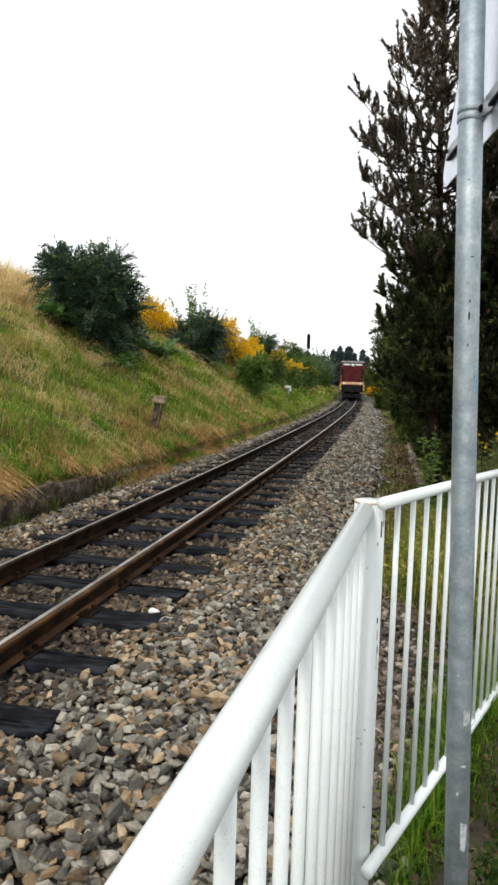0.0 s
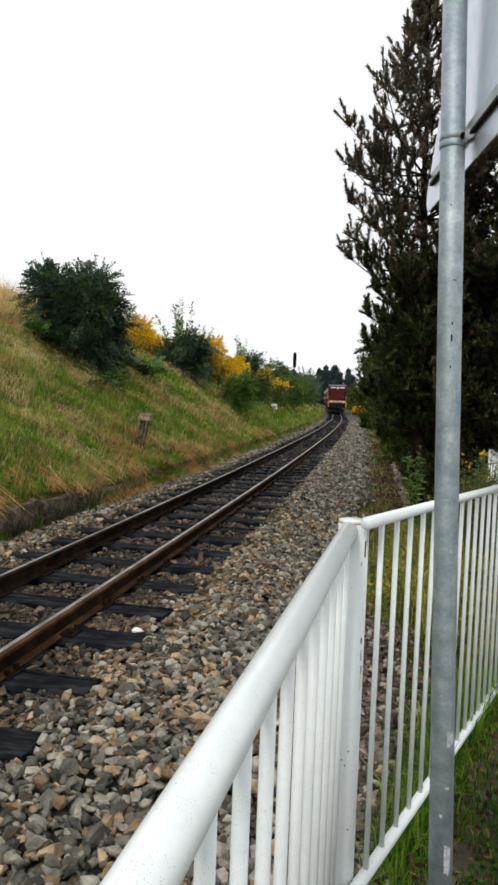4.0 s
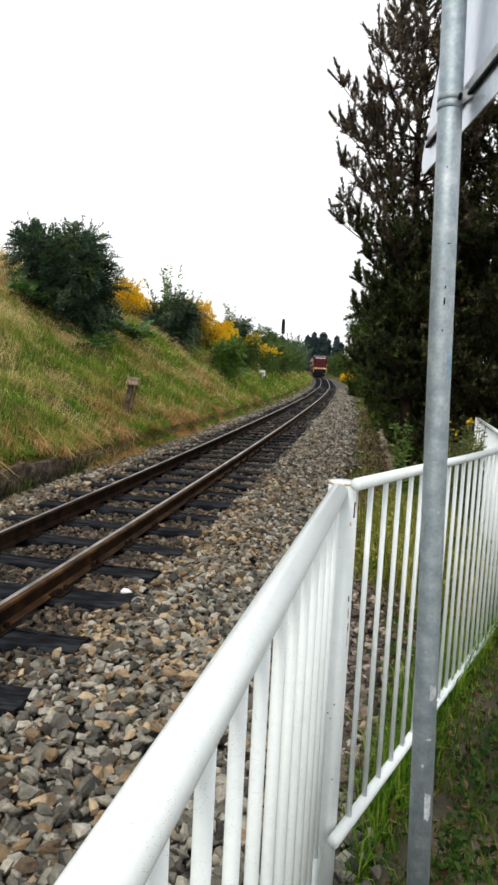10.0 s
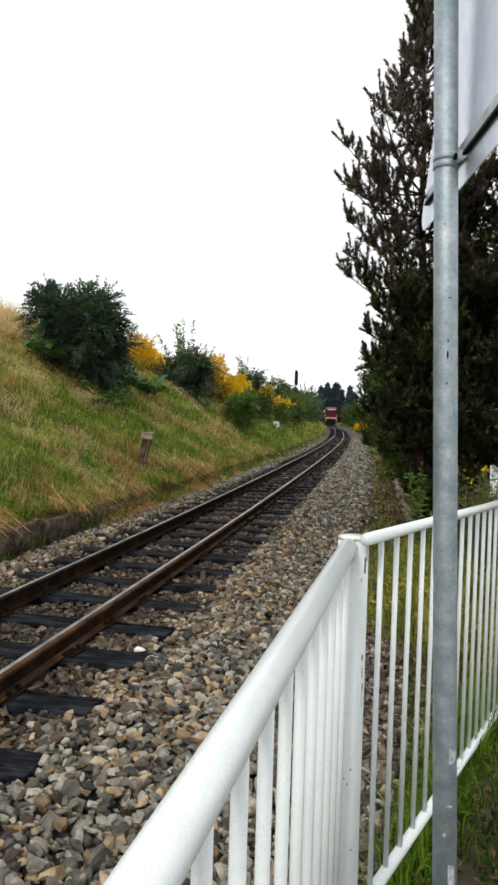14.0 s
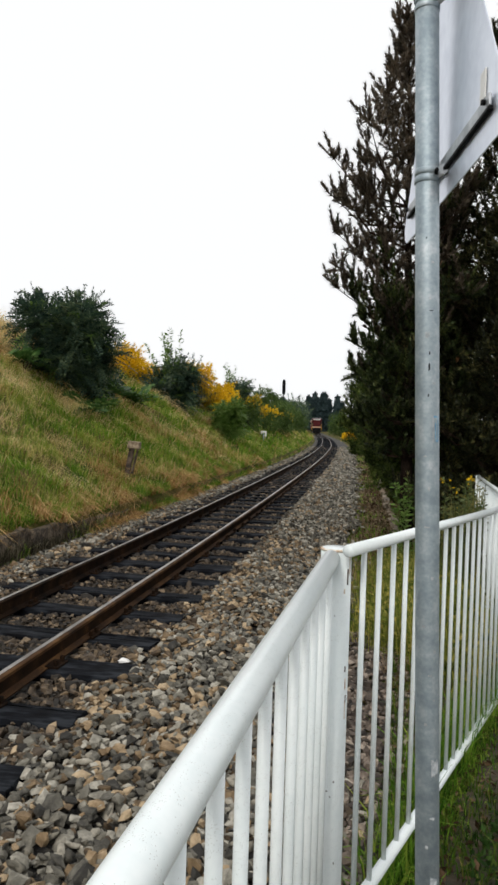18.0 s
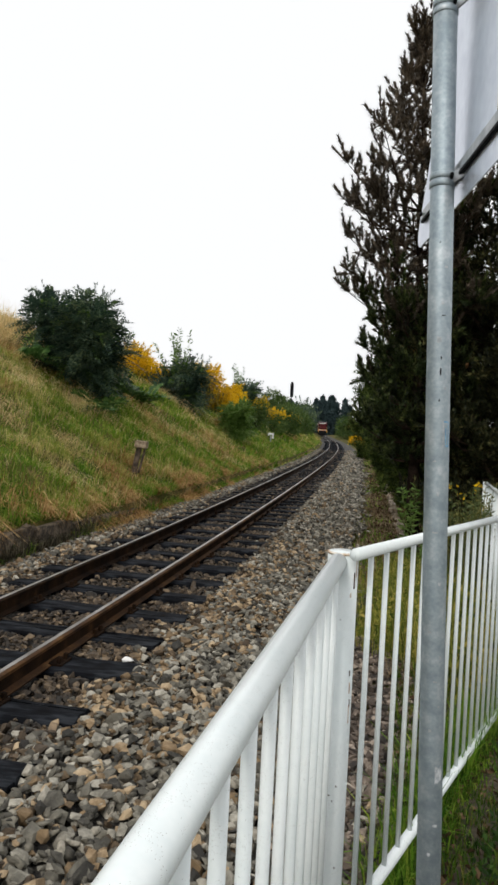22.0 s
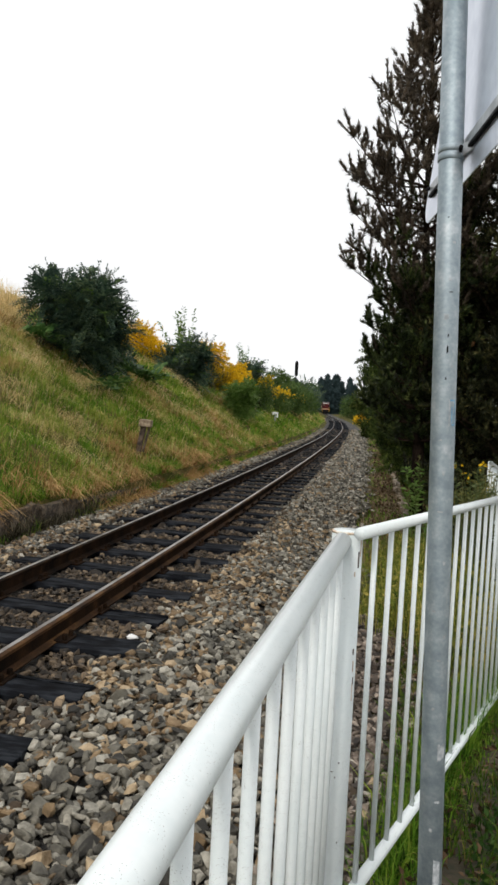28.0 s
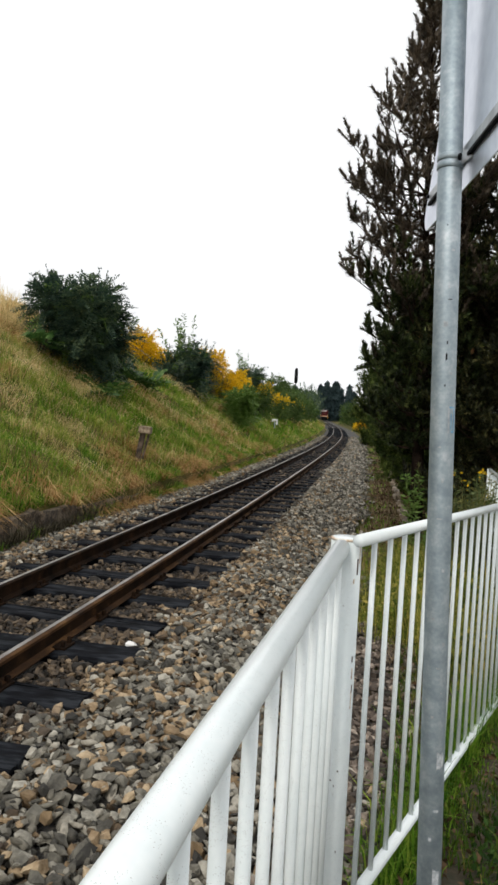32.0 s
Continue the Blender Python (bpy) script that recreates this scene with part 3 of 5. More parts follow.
# low stone ledge at the foot of the bank
ledge = thing("trackside_ledge", "low dark stone ledge half hidden by dry grass", "ledge", kind="structure")
lrng = np.random.default_rng(9)
y = 1.0
while y < 10.6:
    ln = lrng.uniform(0.7, 1.15)
    yy = y + ln / 2
    bm = block(0.34, ln - 0.012, 0.40, 0, 0, 0, 0.02)
    bmesh.ops.subdivide_edges(bm, edges=[e for e in bm.edges if e.calc_length() > 0.25], cuts=2)
    for v in bm.verts:
        v.co += Vector(lrng.normal(0, 0.013, 3))
    ob = part("stone", bm, M["ledge"], ledge)
    ob.matrix_basis = pose(float(track_x(yy)) - 1.72 - lrng.uniform(0, 0.03), yy, -0.092 + lrng.normal(0, 0.020) - 0.045 * max(0, yy - 7.2), 0, 0, track_turn(yy) + lrng.normal(0, 0.8))
    y += ln


# low edging of rough stones between the shoulder and the ditch under the trees
edging = thing("shoulder_edging", "low broken edging of brown stones beside a ditch", "edging", kind="structure")
y = 9.6
while y < 24:
    ln = lrng.uniform(0.28, 0.5)
    if lrng.uniform() < 0.85:
        bm = block(0.10, ln - 0.05, 0.26, 0, 0, 0, 0.02)
        for v in bm.verts:
            v.co += Vector(lrng.normal(0, 0.008, 3))
        ob = part("edge_stone", bm, M["edge"], edging)
        ex = float(track_x(y)) + 2.83 + lrng.normal(0, 0.025)
        ob.matrix_basis = pose(ex, y, float(track_z(y)) - 0.345 + lrng.normal(0, 0.03), lrng.normal(0, 3), lrng.normal(0, 4), track_turn(y) + lrng.normal(0, 4))
    y += ln


# ---- gravel ----
def stone_shapes(n, seed, corners=9):
    rng = np.random.default_rng(seed)
    shapes = []
    for _ in range(n):
        bm = bmesh.new()
        for p in unit(rng.normal(0, 1, (corners, 3))) * rng.uniform(0.85, 1.15, (corners, 1)) * rng.uniform([0.95, 0.65, 0.42], [1.35, 1.0, 0.7]):
            bm.verts.new(p)
        got = bmesh.ops.convex_hull(bm, input=bm.verts)
        bmesh.ops.delete(bm, geom=[g for g in got["geom_interior"] if isinstance(g, bmesh.types.BMVert)], context="VERTS")
        bmesh.ops.triangulate(bm, faces=bm.faces)
        bm.verts.index_update()
        shapes.append((np.array([v.co[:] for v in bm.verts]), np.array([[v.index for v in f.verts] for f in bm.faces])))
        bm.free()
    return shapes


def turns(n, rng, tilt=0.42):
    """Turns about the upright, with a moderate tilt, so that flat stones lie flat."""
    a, b, c = rng.uniform(0, 2 * np.pi, n), rng.normal(0, tilt, n), rng.normal(0, tilt, n)
    ca, sa, cb, sb, cc, sc = np.cos(a), np.sin(a), np.cos(b), np.sin(b), np.cos(c), np.sin(c)
    return np.stack([np.stack([ca * cb, ca * sb * sc - sa * cc, ca * sb * cc + sa * sc], -1), np.stack([sa * cb, sa * sb * sc + ca * cc, sa * sb * cc - ca * sc], -1), np.stack([-sb, cb * sc, cb * cc], -1)], 1)


SHAPES = stone_shapes(24, 3)
ROUND = stone_shapes(24, 5, 15)


def gravel(name, places, sizes, material, label, seed, shapes=SHAPES):
    rng = np.random.default_rng(seed)
    kind = rng.integers(0, len(shapes), len(places))
    vs, fs, n = [], [], 0
    for k, (sv, sf) in enumerate(shapes):
        at = np.nonzero(kind == k)[0]
        v = np.einsum("nij,vj->nvi", turns(len(at), rng), sv) * sizes[at][:, None, None] + places[at][:, None]
        f = (np.arange(len(at)) * len(sv))[:, None, None] + sf[None] + n
        vs.append(v.reshape(-1, 3)), fs.append(f.reshape(-1, 3))
        n += v.shape[0] * v.shape[1]
    return tagged(put(name, fast_mesh(name, np.vstack(vs), np.vstack(fs)), material), label, "gravel", kind="stuff")


def scatter(rng, lo_u, hi_u, lo_y, hi_y, per_m2):
    n = int((hi_u - lo_u) * (hi_y - lo_y) * per_m2)
    return rng.uniform(lo_u, hi_u, n), rng.uniform(lo_y, hi_y, n)


rng = np.random.default_rng(11)
us, ys, ss = [], [], []
for lo, hi, per, size in ((-3.0, 0.8, 420, 0.034), (0.8, 7, 1250, 0.0275), (7, 14, 760, 0.032), (14, 28, 320, 0.041), (28, 60, 120, 0.052)):
    u, y = scatter(rng, -1.6, 2.6, lo, hi, per)
    us.append(u), ys.append(y), ss.append(size * np.exp(rng.normal(0, 0.26, len(u))))
u, y, s = np.concatenate(us), np.concatenate(ys), np.concatenate(ss)
# the edges thin out, and no stone lies on a sleeper or a rail
near_s = np.abs((y - SLEEPER_Y[0] + 0.33) % 0.66 - 0.33)
on_sleeper = (near_s < 0.13) & (np.abs(u) < 0.95)
on_rail = np.abs(np.abs(u) - GAUGE / 2) < 0.06
keep = ~on_sleeper & ~on_rail & ((u < 2.0 + 0.45 * np.clip((4.6 - y) / 1.4, 0, 1) + 0.15 * rough(y, u, 0.7) + rng.normal(0, 0.14, len(u)))) & (u > -1.5 - rng.exponential(0.04, len(u)))
u, y, s = u[keep], y[keep], s[keep]
spot = np.stack([track_x(y) + u, y, ballast_z(u, y) + rng.uniform(-0.032, 0.018, len(u)) + 0.012 * rough(u, y, 0.25)], -1)
brown = np.abs(u) < 0.80 + 0.12 * np.clip((y - 3.5) / 3, 0, 1) + rng.normal(0, 0.10, len(u))
# the nearest stones lie singly on the bed
single = np.nonzero(~brown & (y > 1.9) & (y < 3.0) & (u > 0.95) & (u < 2.1))[0][:300]
single_me = []
for sv, sf in ROUND[:16]:
    me = fast_mesh("stone", sv, sf)
    me.materials.append(M["stone_single"])
    single_me.append(me)
for n, k in enumerate(single):
    ob = new("stone", single_me[n % 16])
    ob.parent = ballast_bed
    ob.matrix_basis = pose(*(float(c) for c in spot[k]), float(rng.normal(0, 24)), float(rng.normal(0, 24)), float(rng.uniform(0, 360))) @ Matrix.Scale(float(s[k]), 4)
free = np.ones(len(u), bool)
free[single] = False
u, y, s, spot, brown = u[free], y[free], s[free], spot[free], brown[free]
tan = ~brown & (rng.uniform(0, 1, len(u)) < (np.clip(0.52 - 0.34 * (np.abs(u) - 0.8), 0.10, 0.5) - 0.2 * rough(u, y, 0.6)) * np.clip(1.5 - y / 14, 0.45, 1))
near_ = y < 7
for label, what, mat, sd in (("grey crushed stone ballast", ~brown & ~tan, M["stone"], 1), ("tan and orange-brown stones in the ballast", tan, M["stone_tan"], 4)):
    gravel("ballast", spot[what & near_], s[what & near_], mat, label, sd, ROUND)
    gravel("far_ballast", spot[what & ~near_], s[what & ~near_], mat, label, sd + 1)
gravel("ballast_between_rails", spot[brown], s[brown], M["stone_rust"], "rust-stained brown ballast between the rails", 2)

# reddish gravel at the foot of the railing
x, y = rng.uniform(-0.5, 0.75, 7000), rng.uniform(1.95, 5.4, 7000)
line = x + 0.058 - 0.329 * (y - 1.815)
keep = (line < -0.03) & (x > -0.24 - rng.exponential(0.05, 7000))
x, y = x[keep], y[keep]
gravel("trackside_gravel", np.stack([x, y, np.maximum(ground_z(x, y), -0.17) + rng.uniform(-0.01, 0.02, len(x))], -1), 0.024 * np.exp(rng.normal(0, 0.3, len(x))), M["stone_red"], "reddish-brown stones at the foot of the railing", 9)

# ---- fence ----
def fence(label, a, b, post_a, post_b, first=0.15, step=0.115, top=(1.03, 1.0), low=(-0.05, -0.04), tube_r=0.0225, bar_r=0.0098, start=0.0):
    """A white tubular railing from a to b, with its bars between two rails."""
    a, b = Vector(a), Vector(b)
    way = (b - a).normalized()
    length = (b - a).length
    base = thing("fence", label, "fence", (a.x, a.y, 0), group="white railings by the path")

    def at(d, z):
        p = way * d
        return (p.x, p.y, z)

    def zt(d):
        return top[0] + (top[1] - top[0]) * d / length

    def zl(d):
        return low[0] + (low[1] - low[0]) * d / length

    tube("top_rail", [at(start, zt(0)), at(length / 2, zt(length / 2) - 0.002), at(length, zt(length))], tube_r, M["white"], base, 16)
    tube("bottom_rail", [at(0, zl(0)), at(length, zl(length))], 0.018, M["white"], base, 12)
    brng = np.random.default_rng(int(length * 1000))
    d = first
    while d < length - 0.06:
        w = brng.normal(0, 0.0015)
        tube("bar", [at(d, zl(d)), at(d + w, (zt(d) + zl(d)) / 2), at(d, zt(d))], bar_r, M["white"], base, 8)
        d += step
    for where, r in ((0.0, post_a), (length, post_b)):
        if r:
            g = ground_z(a.x + at(where, 0)[0], a.y + at(where, 0)[1])
            tube("post", [at(where, float(g) - 0.25), at(where, zt(where) + 0.012)], r, M["white"], base, 14)
    return base


POST = (-0.094, 1.90)
fence("white-painted steel railing beside the track, chipped paint", (-0.103, 1.90), (-0.189, -0.60), 0, 0.03, first=0.0995, step=0.1345, top=(1.037, 1.045), tube_r=0.0235, low=(0.01, 0.01), bar_r=0.0102, start=0.032)
right_fence = fence("white-painted steel railing set at an angle across the path", (-0.058, 1.815), (0.814, 4.466), 0, 0.024, first=0.121, step=0.1335, top=(1.067, 0.963), low=(0.067, -0.115), tube_r=0.0168, bar_r=0.0078, start=0.002)
fence("white steel railing running on beyond the path, seen end on", (0.832, 4.50), (1.03, 7.9), 0, 0.026, first=0.1, step=0.1335, top=(0.965, 0.93), low=(-0.115, -0.1), tube_r=0.0168, bar_r=0.0078)
gate_post = thing("fence_post", "round white steel post with a rusty rim and chipped paint", "post", (POST[0], POST[1], 0))
tube("shaft", [(0, 0, -0.4), (0, 0, 0.3), (0, 0, 1.057)], 0.0415, M["white"], gate_post, 28)
tube("rim", [(0, 0, 1.0545), (0, 0, 1.0595), (0, 0, 1.0605)], [0.0424, 0.0428, 0.0400], M["rust"], gate_post, 24, "rusty top rim")
tube("cap", [(0, 0, 1.0575), (0, 0, 1.0612)], 0.0375, M["white"], gate_post, 24)
crng = np.random.default_rng(8)
part("slot", block(0.0035, 0.006, 0.043, 0.034, -0.0235, 0.988, 0.001), M["chip"], gate_post, "dark slot in the paint")
for z, a, w, hh in ((0.74, 55, 0.004, 0.016), (0.66, 62, 0.003, 0.02), (0.44, 20, 0.004, 0.004), (0.415, -5, 0.006, 0.003), (0.40, 8, 0.003, 0.004), (0.885, 5, 0.003, 0.002), (0.18, -20, 0.004, 0.02), (0.22, 30, 0.003, 0.005)):
    an = radians(a - 90)
    part("paint_chip", block(w, 0.003, hh, 0, 0, 0, 0.0008), M["chip"], gate_post).matrix_basis = pose(0.041 * math.cos(an), 0.041 * math.sin(an), z, 0, 0, a)

for z, a, w, hh in ((0.70, 58, 0.0035, 0.030), (0.63, 60, 0.003, 0.05), (0.95, 40, 0.004, 0.012), (1.02, 66, 0.004, 0.05), (1.035, -30, 0.006, 0.025)):
    an = radians(a - 90)
    part("rust_streak", block(w, 0.0025, hh, 0, 0, 0, 0.0006), M["rust"], gate_post).matrix_basis = pose(0.0408 * math.cos(an), 0.0408 * math.sin(an), z, 0, 0, a)

# ---- road sign, seen from behind ----
sign = thing("road_sign", "back of a triangular road sign on a galvanised pole", "road sign", (0.177, 1.775, 0))
lean = -0.0325


def pole_at(z):
    return (lean * (z + 0.12), 0.022 * (z + 0.12), z)


tube("pole", [pole_at(-0.4), pole_at(0.6), pole_at(1.6), pole_at(3.1)], 0.0295, M["zinc"], sign, 28, "galvanised steel tube")
tube("pole_cap", [pole_at(3.1), pole_at(3.112)], 0.031, M["dark"], sign, 20)
# the plate stands on edge to the view: its long side from far to near
P_FAR, P_NEAR, P_LOW, P_H = Vector((0.062, 2.30)), Vector((0.236, 1.375)), 1.965, 0.78
plate_way = (P_NEAR - P_FAR).normalized()
plate_turn = math.degrees(math.atan2(plate_way.y, plate_way.x))
plate_len = (P_NEAR - P_FAR).length


def triangle(half, low, high, r, seg=7):
    pts = [(-half, low), (half, low), (0, high)]
    out = []
    for n, p in enumerate(pts):
        a, b, p = Vector(pts[n - 1]), Vector(pts[(n + 1) % 3]), Vector(p)
        ta, tb = (a - p).normalized(), (b - p).normalized()
        ang = ta.angle(tb) / 2
        c = p + (ta + tb).normalized() * (r / math.sin(ang))
        s0 = p + ta * (r / math.tan(ang)) - c
        s1 = p + tb * (r / math.tan(ang)) - c
        a0 = math.atan2(s0.y, s0.x)
        da = (math.atan2(s1.y, s1.x) - a0 + math.pi) % (2 * math.pi) - math.pi
        out += [(c.x + r * math.cos(a0 + da * k / seg), c.y + r * math.sin(a0 + da * k / seg)) for k in range(seg + 1)]
    return out


def slab(name, outline, thick, material, parent, label="", bevel=0.0):
    """A flat plate from an outline in its own x, z plane."""
    bm = bmesh.new()
    f = bm.faces.new([bm.verts.new((x, -thick / 2, z)) for x, z in outline])
    ext = bmesh.ops.extrude_face_region(bm, geom=[f])
    bmesh.ops.translate(bm, vec=(0, thick, 0), verts=[g for g in ext["geom"] if isinstance(g, bmesh.types.BMVert)])
    bmesh.ops.recalc_face_normals(bm, faces=bm.faces)
    if bevel:
        bmesh.ops.bevel(bm, geom=bm.edges, offset=bevel, segments=1, affect="EDGES")
    return part(name, bm, material, parent, label)


mid = (P_FAR + P_NEAR) / 2
plate_pose = Matrix.Translation((mid.x - 0.177, mid.y - 1.775, 0)) @ pose(0, 0, 0, 0, 0, plate_turn)
plate = slab("plate", triangle(plate_len / 2 + 0.012, P_LOW, P_LOW + P_H, 0.045), 0.003, M["sheet"], sign, "bare aluminium back of the sign")
plate.matrix_basis = plate_pose
face = slab("face", triangle(plate_len / 2 + 0.005, P_LOW + 0.004, P_LOW + P_H - 0.01, 0.043), 0.002, M["signface"], sign)
face.matrix_basis = plate_pose @ pose(0, 0.0035, 0)
BAR_Z = P_LOW + 0.085
bar = part("bracket_bar", block(plate_len - 0.20, 0.006, 0.026, 0, 0, 0, 0.002), M["bracket"], sign, "flat steel bracket along the plate")
bar.matrix_basis = plate_pose @ pose(0.0, -0.0085, BAR_Z)
# a thin dark strip draws the shadow line along the bar's lower edge
shadow_strip = part("bracket_shadow", block(plate_len - 0.2, 0.010, 0.008, 0, 0, 0, 0.001), M["dark"], sign, "dark strip that stands for the shadow under the bracket")
shadow_strip.matrix_basis = plate_pose @ pose(0.0, -0.0075, BAR_Z - 0.0175)
for sx in (-1, 1):
    tube("bolt", [(0, 0, 0), (0, -0.008, 0)], 0.006, M["dark"], sign, 6).matrix_basis = plate_pose @ pose(sx * (plate_len / 2 - 0.12), -0.013, BAR_Z)
part("tag", block(0.034, 0.003, 0.062, 0, 0, 0, 0.001), M["signface"], sign, "small white label on the sign's back").matrix_basis = plate_pose @ pose(plate_len / 2 - 0.165, -0.004, BAR_Z + 0.055)
for z in (BAR_Z - 0.03, P_LOW + 0.49):
    px, py, _ = pole_at(z)
    for dz in (-0.010, 0.010):
        tube("clamp", [(px, py, z + dz - 0.008), (px, py, z + dz - 0.006), (px, py, z + dz + 0.006), (px, py, z + dz + 0.008)], [0.0302, 0.0318, 0.0318, 0.0302], M["zinc"], sign, 28, "steel pipe clamp")
    part("clamp_ear", block(0.062, 0.006, 0.028, 0, 0, 0, 0.002), M["bracket"], sign, "bent strap between clamp and bracket").matrix_basis = pose(px + 0.046, py - 0.028, z + 0.014, 0, -20, -38)
    tube("clamp_bolt", [(px + 0.020, py - 0.046, z + 0.003), (px + 0.020, py - 0.018, z + 0.003)], 0.005, M["dark"], sign, 6)


def on_pole(name, z, deg, w, hh, material, label):
    """A thin patch that lies on the pole's face."""
    px, py, _ = pole_at(z)
    v, f = [], []
    cols = 5
    prng = np.random.default_rng(int(z * 1000))
    skin = 0.0299 if material is M["zinc"] else 0.0304
    for r in range(4):
        for c in range(cols + 1):
            a = radians(deg) + (c / cols - 0.5) * w / 0.0295
            zz = z + (r / 3 - 0.5) * hh + (prng.normal(0, hh * 0.10) if name != "sticker" else 0)
            qx, qy, _ = pole_at(zz)
            v.append((qx + skin * math.cos(a), qy + skin * math.sin(a), zz))
    for r in range(3):
        for c in range(cols):
            k = r * (cols + 1) + c
            f.append((k, k + 1, k + cols + 2, k + cols + 1))
    put(name, fast_mesh(name, v, f), material, sign, label, True)


on_pole("sticker_paper", 1.387, -50, 0.017, 0.066, M["zinc"], "bare patch where a sticker was torn away")
for dz, a, w, hh in ((0, -66, 0.0028, 0.066), (0.001, -36, 0.0030, 0.064), (0.031, -52, 0.012, 0.004), (-0.004, -52, 0.0025, 0.040), (-0.028, -44, 0.008, 0.005)):
    on_pole("sticker", 1.387 + dz, a, w, hh, M["blue"] if a > -60 else M["whitefilm"], "torn remains of a pale blue and white sticker")
for z, a, w, hh in ((0.553, -55, 0.02, 0.035), (0.25, -62, 0.018, 0.06), (1.145, -95, 0.012, 0.004), (0.9, -110, 0.008, 0.005), (0.78, -80, 0.01, 0.004), (0.66, -100, 0.007, 0.006), (0.43, -70, 0.012, 0.006), (0.36, -96, 0.006, 0.010), (1.02, -70, 0.006, 0.008), (1.24, -86, 0.005, 0.010), (1.32, -104, 0.008, 0.004), (1.50, -60, 0.005, 0.006), (1.62, -92, 0.010, 0.014), (1.71, -80, 0.006, 0.004), (1.80, -66, 0.007, 0.005), (0.84, -58, 0.006, 0.010), (0.72, -62, 0.005, 0.004)):
    on_pole("scuff", z, a, w, hh, M["whitefilm"], "white scuff")
for z, a, w, hh in ((1.54, -84, 0.004, 0.018), (1.575, -82, 0.003, 0.008), (1.68, -74, 0.010, 0.002), (1.86, -96, 0.003, 0.004), (1.47, -88, 0.003, 0.006)):
    on_pole("scratch", z, a, w, hh, M["dark"], "dark scratch in the zinc")

# ---- plants ----
def blades(name, roots, lengths, material, rng, width=0.008, label="", category="grass", droop=0.5, parent=None, fall=0.0):
    """Grass blades: three triangles each, bent over to one side; fall: how far they hang down the bank."""
    n = len(roots)
    turn = rng.uniform(0, 2 * np.pi, n)
    out = np.stack([np.cos(turn) + fall, np.sin(turn) - 0.25 * fall, np.zeros(n)], -1)
    out = unit(out)
    side = np.stack([-out[:, 1], out[:, 0], np.zeros(n)], -1)
    side = unit(side + out * 0.6) * (width * rng.uniform(0.6, 1.3, n))[:, None] / 2
    ln = lengths[:, None]
    bend = (droop * rng.uniform(0.2, 1.2, n))[:, None]
    m = roots + out * ln * bend * 0.30 + np.array([0, 0, 1.0]) * ln * (0.58 - 0.12 * np.minimum(fall, 1.0) * bend)
    sink = 0.45 * bend + 0.42 * np.minimum(fall, 1.0) * bend * np.clip(out[:, :1], 0, 1)
    tip = roots + out * ln * bend * 0.95 + np.array([0, 0, 1.0]) * ln * np.clip(1.05 - sink, -0.2 if fall else 0.35, 1)
    v = np.stack([roots - side, roots + side, m - side * 0.8, m + side * 0.8, tip], 1).reshape(-1, 3)
    b = (np.arange(n) * 5)[:, None, None]
    f = (b + np.array([[0, 1, 3], [0, 3, 2], [2, 3, 4]])[None]).reshape(-1, 3)
    ob = put(name, fast_mesh(name, v, f), material, parent)
    return ob if parent else tagged(ob, label, category, kind="stuff")


rng = np.random.default_rng(21)
# the bank: tufts of tall mixed grass in patches, dry ones hanging over the foot
cs, cy = [], []
for lo, hi, smax, per in ((3, 10, 6.5, 52), (10, 18, 9, 32), (18, 30, 9.5, 17), (30, 50, 7.5, 8), (50, 110, 5, 2.6)):
    n = int((hi - lo) * smax * per)
    cs.append(rng.uniform(0, smax, n)), cy.append(rng.uniform(lo, hi, n))
cs, cy = np.concatenate(cs), np.concatenate(cy)
per_tuft = 36
patch = 0.68 * rough(cs * 1.1, cy, 0.62) + 0.45 * rough(cs + 4, cy * 0.8, 1.5) + 0.25 * rough(cs * 0.9, cy + 3, 0.3) + rng.normal(0, 0.14, len(cs))
foot = np.exp(-((cs / 1.0) ** 2))
brow = np.clip((cs - 4.4) / 1.2, 0, 1) * np.clip((25 - cy) / 5, 0, 1)
want_dry = patch + 0.34 * foot * np.clip((24 - cy) / 8, -0.6, 1) - 0.30 * np.clip((cy - 22) / 10, 0, 1)
want_straw = 0.5 * rough(cs * 0.8 + 9, cy * 1.1, 0.9) + 1.5 * brow + 0.18 * np.clip((cs - 1.2) / 1.5, 0, 1) - 0.35 * np.clip((cy - 22) / 8, 0, 1) + rng.normal(0, 0.25, len(cs))
kind = np.where(want_dry > 0.70, 2, np.where(want_straw > 0.56, 3, np.where(patch + rng.normal(0, 0.15, len(cs)) < 0.12 + 0.45 * np.clip((cy - 15) / 10, 0, 1), 0, 1)))
grow = np.clip(1 + 0.30 * rough(cs * 1.3, cy, 1.0) + 0.25 * rough(cs, cy * 1.2, 0.4), 0.7, 1.6) * rng.uniform(0.65, 1.25, len(cs))
spread_ = 0.10 + 0.003 * cy
s = (cs[:, None] + rng.normal(0, 1, (len(cs), per_tuft)) * spread_[:, None]).ravel()
y = (cy[:, None] + rng.normal(0, 1, (len(cs), per_tuft)) * spread_[:, None]).ravel()
size, kind = np.repeat(grow, per_tuft), np.repeat(kind, per_tuft)
stray = rng.uniform(0, 1, len(kind)) < 0.09
kind = np.where(stray, rng.integers(0, 4, len(kind)), kind)
x = track_x(y) - np.where(y > 8.4, 1.50, 1.84) - s
keep = (s > 0) & ~((np.abs(x + 4.8 - 0.33 * (y - 12.7)) < 0.22) & (y > 12.5) & (y < 13.0))
s, y, size, x, kind = s[keep], y[keep], size[keep], x[keep], kind[keep]
roots = np.stack([x, y, ground_z(x, y) - 0.02], -1)
ln = rng.uniform(0.12, 0.36, len(x)) * size * np.clip(0.75 + y / 60, 0.8, 1.2)
